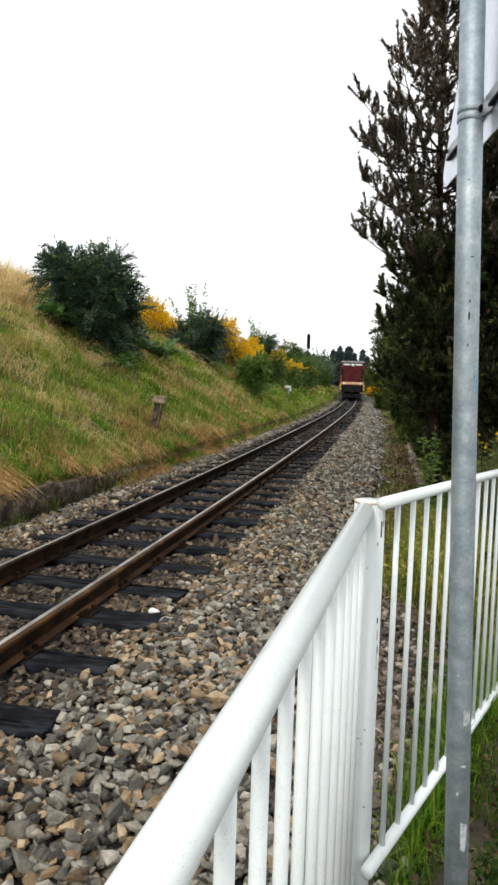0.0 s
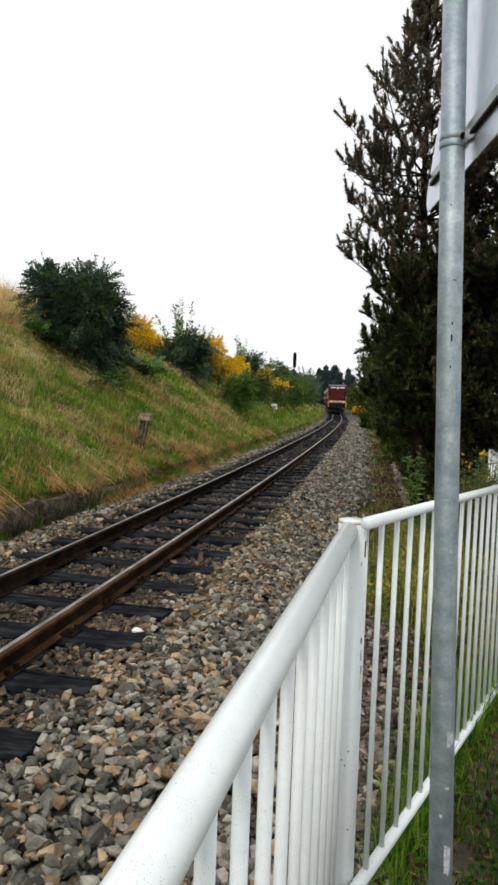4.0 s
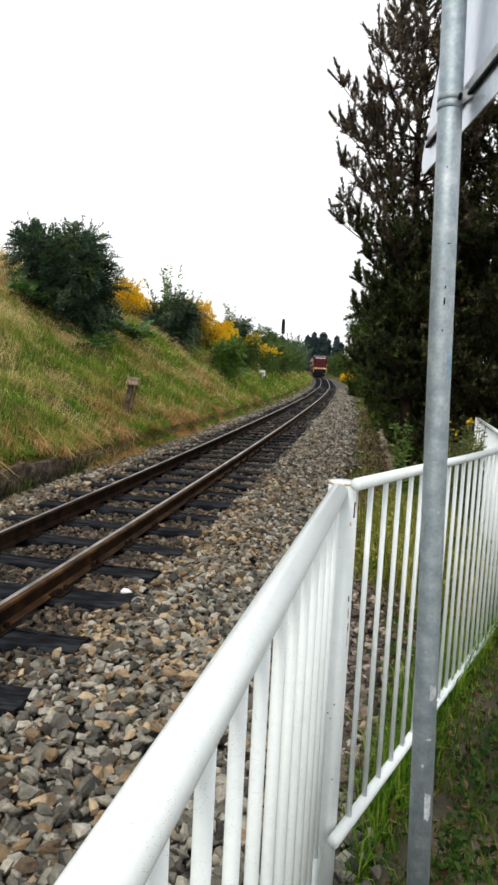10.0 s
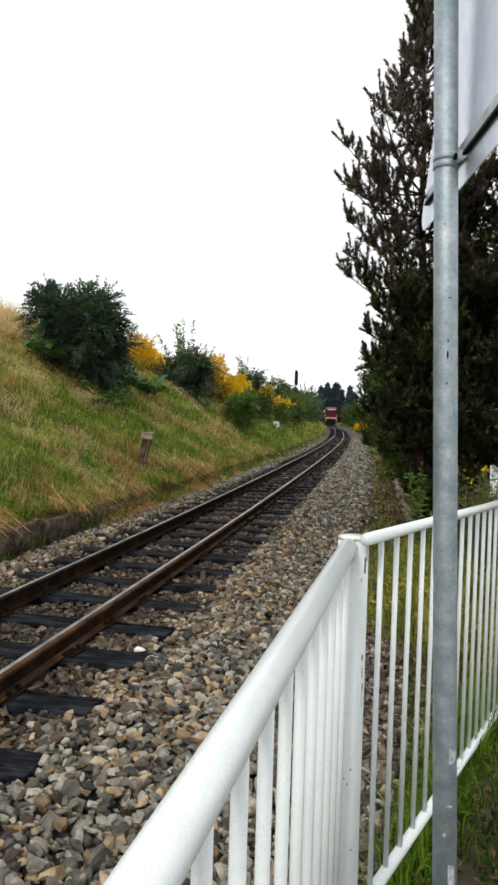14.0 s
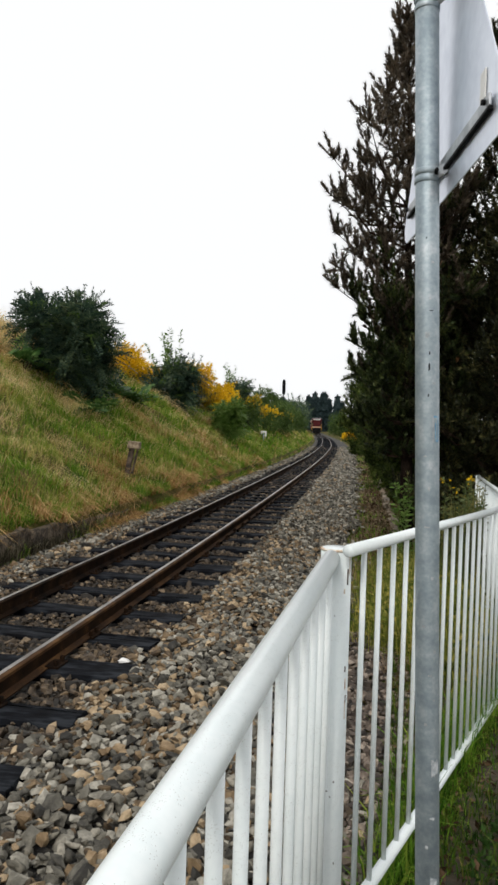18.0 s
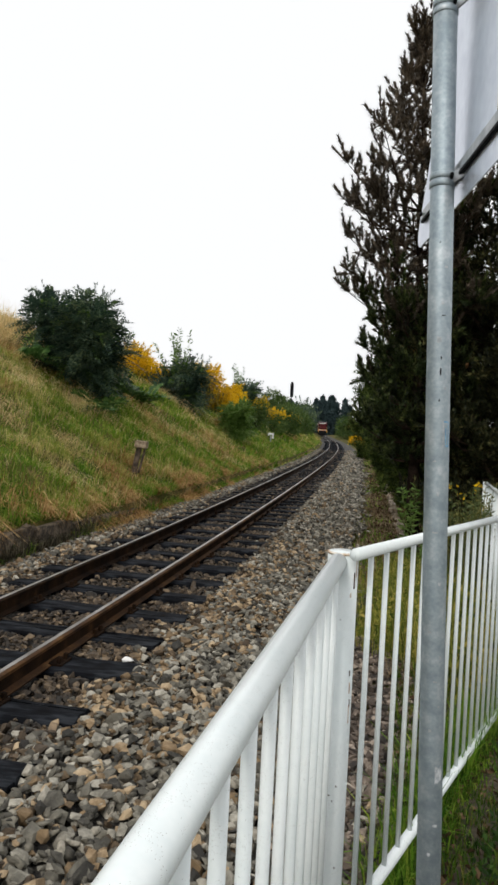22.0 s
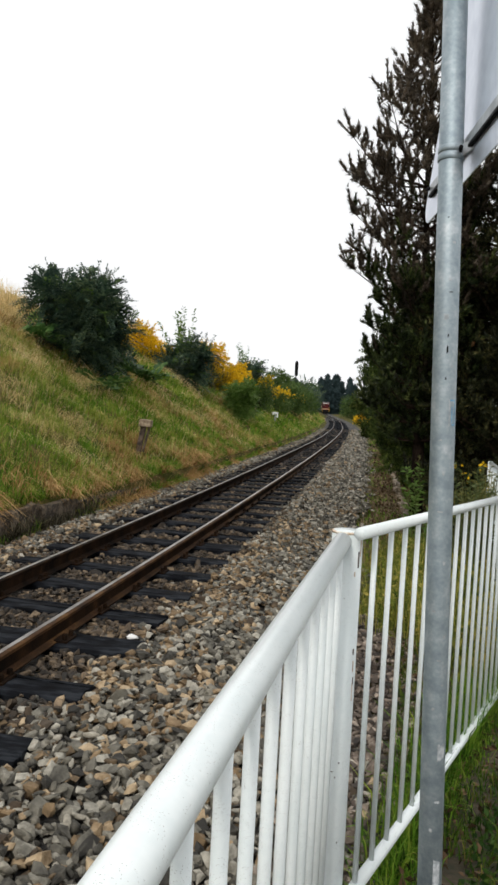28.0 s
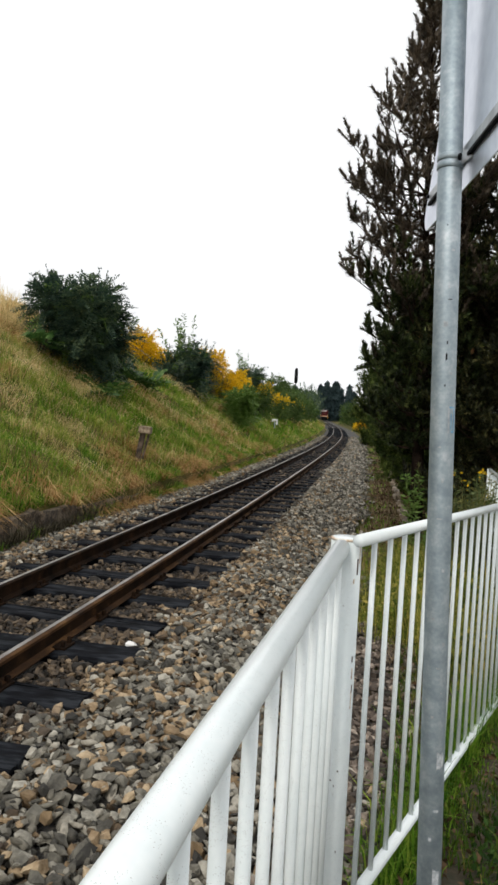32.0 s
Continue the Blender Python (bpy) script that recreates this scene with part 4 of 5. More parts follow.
w = 0.0046 + 0.0007 * np.clip(y - 8, 0, 60)
for k, name, mat, long, droop, fall, label in ((0, "lush_bank_grass", "grass_green", 0.75, 1.1, 0.2, "lush green grass in patches on the bank"), (1, "bank_grass", "grass", 0.95, 1.25, 0.5, "tall green and straw-coloured grass on the bank"), (2, "dry_bank_grass", "grass_dry", 1.35, 1.5, 0.9, "dry reddish-brown grass hanging down the bank"), (3, "straw_bank_grass", "grass_straw", 1.15, 1.5, 0.8, "pale straw-coloured grass high on the bank")):
    blades(name, roots[kind == k], ln[kind == k] * long, M[mat], rng, w[kind == k], label, droop=droop, fall=fall)

cx_, cy_ = rng.normal(-10.5, 0.45, 700), rng.normal(17.8, 0.7, 700)
blades("crest_stalks", np.stack([cx_, cy_, ground_z(cx_, cy_) - 0.02], -1), rng.uniform(0.35, 1.0, 700), M["grass_straw"], rng, 0.014, "tall dry straw-coloured stalks on the crest of the bank", droop=0.6)
n = 13000
y = 3.5 + 24 * rng.uniform(0, 1, n) ** 1.5
x = track_x(y) - np.where(y > 8.4, 1.50, 1.69) - rng.exponential(0.15, n)
roots = np.stack([x, y, np.where(y > 8.6, ground_z(x, y), np.maximum(ground_z(x, y), 0.085))], -1)
tufts = rough(y, x * 0.4, 0.42) + 0.5 * rough(y + 2, x, 0.2) + rng.normal(0, 0.2, n) > 0.18 + 0.5 * np.clip((y - 15) / 5, 0, 1)
blades("foot_grass", roots[tufts], rng.uniform(0.16, 0.42, tufts.sum()), M["grass_dry"], rng, (0.005 + 0.0006 * y)[tufts], "dry brown grass hanging over the ledge", droop=1.5, fall=1.3)
blades("green_foot_grass", roots[~tufts], rng.uniform(0.10, 0.30, (~tufts).sum()), M["grass_green"], rng, (0.005 + 0.0006 * y)[~tufts], "green grass at the foot of the bank", droop=1.1, fall=0.4)
dy_ = rng.uniform(3.0, 11.0, 4200)
dx_ = track_x(dy_) - 1.47 - np.abs(rng.normal(0, 0.05, 4200))
blades("ledge_weeds", np.stack([dx_, dy_, np.full(4200, -0.19)], -1), rng.uniform(0.06, 0.36, 4200) * (0.7 + 0.4 * rough(dy_, dx_, 0.5)), M["stalk"], rng, 0.0075, "thin grey-brown stalks at the foot of the ledge", droop=0.8)

gy_ = rng.uniform(3.2, 11.0, 900)
gx_ = track_x(gy_) - 1.46 - np.abs(rng.normal(0, 0.04, 900))
blades("ledge_grass", np.stack([gx_, gy_, np.full(900, -0.19)], -1), rng.uniform(0.05, 0.22, 900) * np.clip(rough(gy_, gx_, 0.35) + 0.5, 0.15, 1.2), M["grass_green"], rng, 0.006, "thin green grass at the foot of the ledge", droop=0.9)

# the shoulder between ballast and conifers
y = 4.5 + 50 * rng.uniform(0, 1, 26000) ** 1.7
x = track_x(y) + 1.85 + rng.gamma(2.2, 0.42, len(y))
keep = (x > 0.05) | (y > 7)
x, y = x[keep], y[keep]
roots = np.stack([x, y, ground_z(x, y) - 0.01], -1)
half = rng.uniform(0, 1, len(x)) < 0.24 + 0.40 * rough(x, y, 0.8)
blades("shoulder_grass", roots[half], rng.uniform(0.03, 0.12, half.sum()), M["grass_green"], rng, 0.007 + 0.0005 * y[half], "short green grass beside the ballast", droop=0.8)
blades("dry_shoulder_grass", roots[~half], rng.uniform(0.03, 0.12, (~half).sum()), M["litter"], rng, 0.007 + 0.0005 * y[~half], "short dry grass beside the ballast", droop=0.9)

# dead leaves on the shoulder and in the ditch
dl = 8 + 24 * rng.uniform(0, 1, 9000) ** 1.5
dx_ = track_x(dl) + rng.uniform(2.3, 4.4, 9000)
tagged(leaves("ditch_litter", np.stack([dx_, dl, ground_z(dx_, dl) + 0.02], -1), rng.normal(0, 1, (9000, 3)) * np.array([1, 1, 0.25]), 0.03 + 0.0025 * dl, M["leafmould"], None, rng, 0.6), "dead brown leaves in the ditch under the conifers", "litter", kind="stuff")

# grass along the foot of the railing and on the path
n = 11000
d = rng.uniform(-0.3, 2.6, n)
off = rng.normal(-0.03, 0.09, n)
fx = -0.058 + 0.312 * d + 0.95 * off
fy = 1.815 + 0.95 * d - 0.31 * off
x2, y2 = rng.uniform(0.1, 2.6, 44000), rng.uniform(0.6, 6.0, 44000)
bare = rough(x2 - 0.5, y2, 0.33) + 0.6 * rough(x2, y2 + 2, 0.12)
k2 = bare < 0.7
blades("railing_grass", np.stack([fx, fy, ground_z(fx, fy) - 0.01], -1), rng.gamma(3.0, 0.032, n) * np.where(off > 0.02, 0.4, 1.0), M["grass_green"], rng, 0.006, "green grass under the railing", droop=0.8)
fx, fy, lens = x2[k2], y2[k2], rng.gamma(4.0, 0.013, k2.sum())
roots = np.stack([fx, fy, ground_z(fx, fy) + 0.012 - 0.03 * (fx < 0.1)], -1)
lx, ly = rng.uniform(0.1, 2.4, 5200), rng.uniform(0.8, 6.0, 5200)
tagged(leaves("leaf_litter", np.stack([lx, ly, ground_z(lx, ly) + 0.035], -1), rng.normal(0, 1, (5200, 3)) * np.array([1, 1, 0.25]), np.full(5200, 0.035), M["leafmould"], None, rng, 0.55), "dry brown leaves scattered on the path", "litter", kind="stuff")
hx, hy = rng.normal(0, 1, 2600), rng.uniform(1.9, 5.5, 2600)
hx = 0.16 + 0.329 * (hy - 1.815) + np.abs(hx) * 0.16 * (1 + 0.5 * rough(hy, hx, 0.4))
tagged(leaves("path_herbs", np.stack([hx, hy, ground_z(hx, hy) + rng.uniform(0.01, 0.10, 2600)], -1), rng.normal(0, 1, (2600, 3)) + np.array([0, 0, 0.4]), np.full(2600, 0.03), M["herb"], None, rng, 0.6), "low green herbs along the railing, darkened for the trees' shade", "weeds", kind="stuff")
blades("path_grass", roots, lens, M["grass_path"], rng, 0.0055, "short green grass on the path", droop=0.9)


def crown_points(rng, n, lobes, shell=0.55):
    """Places inside a group of ellipsoid lobes (centre, radii), denser near their skin, with the way out."""
    vol = np.array([r[0] * r[1] * r[2] for _, r in lobes]) ** 0.75
    pick = rng.choice(len(lobes), n, p=vol / vol.sum())
    c, r = np.array([l[0] for l in lobes])[pick], np.array([l[1] for l in lobes])[pick]
    d = unit(rng.normal(0, 1, (n, 3)))
    rad = 1 - (1 - shell) * rng.uniform(0, 1, n) ** 1.5 + rng.normal(0, 0.08, n)
    lump = 1 + 0.16 * np.sin(d[:, 0] * 7 + pick) * np.cos(d[:, 2] * 6 + pick * 2) + 0.10 * np.sin(d[:, 1] * 15 + pick)
    return c + d * r * (rad * lump)[:, None], d


def fronds(name, where, along, length, material, parent, rng, pairs=7, leaflet=0.3, wide=0.34, label="", droop=0.35):
    """Feathered leaves: a bent stalk with pairs of leaflets and one at its tip."""
    n = len(where)
    along = unit(along + rng.normal(0, 0.22, (n, 3)))
    side = unit(np.cross(along, np.array([0, 0, 1.0]) + rng.normal(0, 0.35, (n, 3))))
    size = length * rng.uniform(0.6, 1.25, n)
    t = np.repeat(np.linspace(0.16, 1.0, pairs), 2)
    hand = np.tile([1.0, -1.0], pairs)
    root = where[:, None] + along[:, None] * (size[:, None] * t)[..., None] - np.array([0, 0, 1.0]) * (droop * size[:, None] * t ** 2)[..., None]
    way = unit(side[:, None] * hand[None, :, None] + along[:, None] * (0.35 + 0.5 * t)[None, :, None] + np.array([0, 0, -0.12]) + rng.normal(0, 0.12, (n, len(t), 3)))
    ln = (size[:, None] * leaflet * (1 - 0.45 * np.abs(t - 0.45)))[..., None]
    cross = unit(np.cross(way, np.cross(along, side)[:, None])) * ln * wide / 2
    v = np.stack([root, root + way * ln * 0.5 + cross, root + way * ln, root + way * ln * 0.5 - cross], 2).reshape(-1, 3)
    return put(name, fast_mesh(name, v, np.arange(len(v)).reshape(-1, 4)), material, parent, label)


def shrub(name, label, x, y, height, radius, n, leaf, material, seed, category="bush", sprays=10, wide=0.45, second=None, group="", flat=1.0, reach=1.0, frond=0.0):
    """A bush: stems from the ground, a lobed crown of single leaves, and loose shoots over it."""
    rng = np.random.default_rng(seed)
    z = float(ground_z(x, y)) - 0.04
    base = thing(name, label, category, (x, y, z), group=group)
    lobes = []
    for k in range(9):
        a, rr = rng.uniform(0, 6.28), radius * rng.uniform(0.15, 0.62)
        hh = height * rng.uniform(0.28, 0.78)
        r = radius * rng.uniform(0.34, 0.55)
        lobes.append(((rr * math.cos(a), rr * math.sin(a), hh), (r, r, r * flat * rng.uniform(0.8, 1.2))))
    lobes.append(((0, 0, height * 0.45), (radius * 0.72, radius * 0.72, height * 0.42)))
    lobes.append(((0, 0, height * 0.22), (radius * 0.8, radius * 0.8, height * 0.2)))
    stems = []
    for c, r in lobes[:9]:
        b = np.array([rng.normal(0, radius * 0.08), rng.normal(0, radius * 0.08), 0])
        c = np.array(c)
        stems.append(([b, b * 0.5 + c * 0.5 + rng.normal(0, 0.05, 3) * radius, c], [0.022 * height * 0.6, 0.014 * height * 0.6, 0.004]))
    at, out = crown_points(rng, n, lobes)
    keep = at[:, 2] > 0.03
    at, out = at[keep], out[keep]
    loose_at, loose_out = [], []
    for k in range(sprays):
        c, r = lobes[rng.integers(0, 9)]
        d = unit(rng.normal(0, 1, 3) + np.array([0, 0, 1.3]))
        p0 = np.array(c) + d * np.array(r) * 0.8
        ln = rng.uniform(0.25, 0.6) * radius * reach
        bendy = rng.normal(0, 0.2, 3)
        stems.append(([p0, p0 + d * ln * 0.5 + bendy * ln * 0.2, p0 + d * ln + bendy * ln * 0.5], [0.008, 0.005, 0.002]))
        for f in np.linspace(0.1, 1.0, 9):
            for _ in range(3):
                loose_at.append(p0 + d * ln * f + bendy * ln * 0.5 * f * f)
                loose_out.append(rng.normal(0, 1, 3) + d * 0.5)
    if loose_at:
        if frond:
            leaves("shoot_leaves", np.array(loose_at), np.array(loose_out), np.full(len(loose_at), leaf * 0.75), material, base, rng, wide)
        else:
            at, out = np.vstack([at, loose_at]), np.vstack([out, loose_out])
    tagged(join_tubes("stems", stems, M["twig"], base, 5), kind="stuff")
    way = out + np.array([0, 0, -0.25])
    if frond:
        pick = rng.permutation(len(at))[: len(at) // 9]
        fronds("crown", at[pick] - unit(out[pick]) * frond * 0.4, out[pick] + np.array([0, 0, 0.15]), frond, material, base, rng)
        # a few fronds get a lighter green to stand for leaves catching light
        bright = pick[rng.uniform(0, 1, len(pick)) < 0.05]
        fronds("lit_fronds", at[bright] - unit(out[bright]) * frond * 0.2, out[bright] + np.array([0, 0, 0.1]), frond, M["weed_green"], base, rng, label="fronds in a lighter green, painted as if lit")
        rest = rng.permutation(len(at))[: len(at) // 3]
        leaves("inner_leaves", at[rest] - unit(out[rest]) * 0.22 * radius, way[rest], np.full(len(rest), leaf), material, base, rng, wide)
    elif second is None:
        leaves("crown", at, way, np.full(len(at), leaf), material, base, rng, wide)
    else:
        top = at[:, 2] + rng.normal(0, 0.12 * height, len(at)) > height * second[1]
        leaves("crown", at[~top], way[~top], np.full((~top).sum(), leaf), material, base, rng, wide)
        leaves("blossom", at[top], way[top], np.full(top.sum(), leaf * 0.9), second[0], base, rng, 0.7, "bright yellow blossom")
    return base


BLOOM = (M["bloom"], 0.34)
shrub("broadleaf_bush", "large dense dark-green bush on the grassy bank", -7.82, 16.6, 2.7, 1.50, 26000, 0.10, M["leaf"], 31, sprays=70, reach=0.6, frond=0.42)
shrub("broadleaf_bush", "dark-green bush with feathery shoots beside yellow broom", -8.05, 26.3, 2.15, 1.12, 11000, 0.12, M["leaf"], 32, sprays=70, frond=0.5)
shrub("broom_bush", "broom bush in full yellow flower on the bank", -10.1, 27.2, 1.15, 1.4, 15000, 0.07, M["broomgreen"], 33, second=(M["bloom"], 0.22), sprays=80, reach=0.6, flat=0.8)
shrub("broom_bush", "broom bush in yellow flower low on the bank", -9.0, 26.9, 1.2, 1.0, 7000, 0.07, M["broomgreen"], 48, second=(M["bloom"], 0.45), sprays=60, reach=0.5, flat=0.8)
shrub("broom_bush", "broom bush in yellow flower low on the bank", -8.75, 31.0, 1.9, 1.3, 13000, 0.08, M["broomgreen"], 34, second=BLOOM, sprays=80, reach=0.5, flat=0.8)
shrub("broom_bush", "broom bush in yellow flower low on the bank", -7.75, 31.6, 1.5, 1.1, 9000, 0.08, M["broomgreen"], 49, second=(M["bloom"], 0.4), sprays=70, reach=0.5, flat=0.8)
shrub("broom_bush", "broom bush in yellow flower low on the bank", -8.3, 34.4, 1.6, 1.35, 9000, 0.08, M["broomgreen"], 46, second=(M["bloom"], 0.42), sprays=60, reach=0.5, flat=0.7)
shrub("broom_bush", "broom bush with a few yellow flowers", -7.1, 36.8, 2.1, 0.9, 5500, 0.09, M["leaf_light"], 35, second=(M["bloom"], 0.9), reach=0.6)
shrub("broadleaf_bush", "round green bush at the foot of the bank", -6.0, 27.0, 1.55, 0.78, 7000, 0.14, M["weed_green"], 36, sprays=40, reach=0.7, frond=0.4)
shrub("broadleaf_bush", "green bush on the bank behind the broom", -7.9, 37.5, 2.8, 1.2, 9000, 0.13, M["leaf"], 37, sprays=40, frond=0.6)
shrub("broadleaf_bush", "light-green bush on the bank", -7.2, 47.5, 2.3, 1.2, 5000, 0.14, M["leaf_light"], 47, sprays=30)
shrub("broom_bush", "broom with scattered yellow flowers among green bushes", -7.3, 44.0, 1.7, 1.1, 4000, 0.11, M["leaf_light"], 38, second=(M["bloom"], 0.75), reach=0.5)
shrub("broom_bush", "broom with scattered yellow flowers among green bushes", -7.6, 53.0, 1.9, 1.1, 4000, 0.12, M["leaf_light"], 39, second=(M["bloom"], 0.62))
shrub("broadleaf_bush", "light-green bush on the far bank", -9.4, 56.0, 2.7, 1.9, 6000, 0.17, M["leaf_light"], 40, sprays=14)
shrub("broadleaf_bush", "green bush on the far bank", -8.9, 66.0, 2.3, 1.7, 5000, 0.18, M["leaf_light"], 41)
shrub("broadleaf_bush", "green bush above the far track", -9.9, 80.0, 2.4, 2.0, 5000, 0.2, M["leaf"], 42)
shrub("broadleaf_bush", "green bush above the far track", -11.9, 93.0, 2.6, 2.2, 4000, 0.24, M["leaf_light"], 43)
shrub("broadleaf_bush", "green bush above the far track", -14.6, 110.0, 3.2, 2.6, 4000, 0.28, M["leaf"], 44)
shrub("broadleaf_bush", "green bush above the far track", -19.0, 140.0, 3.8, 3.2, 4000, 0.36, M["leaf"], 45)


def conifer(name, label, x, y, height, radius, seed, material, shoots=2600, needles=34, whorl=0.45, needle=0.075, shoot=0.26, profile=((0, 0.9), (0.12, 1.0), (0.5, 0.75), (1, 0.03)), low=0.06, group="", thick=0.004, lift=0.35, nodes=5.0, up=0.75, inner=0.12, open_top=0.0):
    """A conifer: trunk, whorls of limbs with twigs, and bottle-brush shoots of needles."""
    rng = np.random.default_rng(seed)
    z = float(ground_z(x, y)) - 0.05
    base = thing(name, label, "tree", (x, y, z), group=group)
    hs = np.linspace(0, height, 9)
    trunk = np.stack([np.cumsum(rng.normal(0, 0.012 * height / 6, 9)), np.cumsum(rng.normal(0, 0.012 * height / 6, 9)), hs], -1)
    trunk[0, :2] = 0
    tube("trunk", trunk, np.linspace(0.010 * height + 0.02, 0.006, 9), M["bark"], base, 9)
    limbs, tips, ways = [], [], []
    pf, pr = zip(*profile)
    h = height * low
    while h < height * 0.985:
        f = h / height
        reach = radius * float(np.interp(f, pf, pr))
        for k in range(int(rng.integers(5, 8))):
            a = rng.uniform(0, 6.28)
            ln = max(0.12, reach * (0.45 + 0.72 * rng.uniform(0, 1) ** 0.7))
            c = np.array([np.interp(h, hs, trunk[:, 0]), np.interp(h, hs, trunk[:, 1]), h])
            d = np.array([math.cos(a), math.sin(a), 0])
            rise = lift * (0.6 + 0.8 * f) + rng.normal(0, 0.12)
            e = c + d * ln + np.array([0, 0, ln * rise])
            m = c + d * ln * 0.55 + np.array([0, 0, ln * rise * 0.3])
            limbs.append(([c, m, e], [0.007 + 0.006 * ln, 0.005 + 0.003 * ln, 0.003]))
            for _ in range(5):
                sd = unit(d * 0.5 + rng.normal(0, 0.5, 3) + np.array([0, 0, 0.9]))
                tips.append(e + rng.normal(0, 0.03, 3))
                ways.append(sd)
            for g in np.linspace(inner, 1.0, max(3, int(ln * nodes) + 2)):
                p = c * (1 - g) ** 2 + 2 * m * g * (1 - g) + e * g * g
                for _ in range(3):
                    sd = unit(d * 0.5 + rng.normal(0, 0.75, 3) + np.array([0, 0, 0.2]))
                    sl = rng.uniform(0.4, 1.0) * 0.30 * (0.4 + ln * 0.45)
                    q = p + sd * sl
                    limbs.append(([p, (p + q) / 2, q], [0.004, 0.003, 0.002]))
                    for gg in (0.25, 0.65, 1.0):
                        tips.append(p + (q - p) * gg)
                        ways.append(unit(sd * 0.6 + np.array([0, 0, up]) + rng.normal(0, 0.3, 3)))
        h += whorl * rng.uniform(0.75, 1.2) * (1 - 0.3 * f) * (1 + open_top * max(0.0, f - 0.45))
    for k in range(10):
        tips.append(trunk[-1] - np.array([0, 0, rng.uniform(0, 0.6)]))
        ways.append(unit(rng.normal(0, 0.3, 3) + np.array([0, 0, 1])))
    tagged(join_tubes("branchwork", limbs, M["twig"], base, 4), kind="stuff")
    tips, ways = np.array(tips), np.array(ways)
    pick = rng.permutation(len(tips))[:shoots] if len(tips) > shoots else np.arange(len(tips))
    tips, ways = tips[pick], ways[pick]
    n = len(tips)
    ln = shoot * rng.uniform(0.55, 1.25, n)
    t = rng.uniform(0, 1, (n, needles))
    stand = unit(np.cross(ways[:, None], rng.normal(0, 1, (n, needles, 3))))
    root = tips[:, None] + ways[:, None] * (t * ln[:, None])[..., None]
    end = root + (stand + ways[:, None] * (0.25 + 0.6 * t[..., None] ** 3)) * needle * rng.uniform(0.7, 1.2, (n, needles, 1)) * (1 - 0.45 * t[..., None])
    side = np.cross(stand, ways[:, None]) * thick
    v = np.stack([root - side, root + side, end], 2).reshape(-1, 3)
    tagged(put("needles", fast_mesh("needles", v, np.arange(len(v)).reshape(-1, 3)), material, base), kind="stuff")
    return base


def brushes(name, at, way, length, needle, count, thick, material, base, rng):
    """Bottle-brush shoots of needles that lean forward."""
    n = len(at)
    t = rng.uniform(0, 1, (n, count))
    stand = unit(np.cross(way[:, None], rng.normal(0, 1, (n, count, 3))))
    root = at[:, None] + way[:, None] * (t * length[:, None])[..., None]
    end = root + (stand * (1 - 0.35 * t[..., None]) + way[:, None] * (0.55 + 0.5 * t[..., None])) * needle * rng.uniform(0.7, 1.2, (n, count, 1)) * (1 - 0.3 * t[..., None])
    side = np.cross(stand, way[:, None]) * thick
    v = np.stack([root - side, root + side, end], 2).reshape(-1, 3)
    return tagged(put(name, fast_mesh(name, v, np.arange(len(v)).reshape(-1, 3)), material, base), kind="stuff")


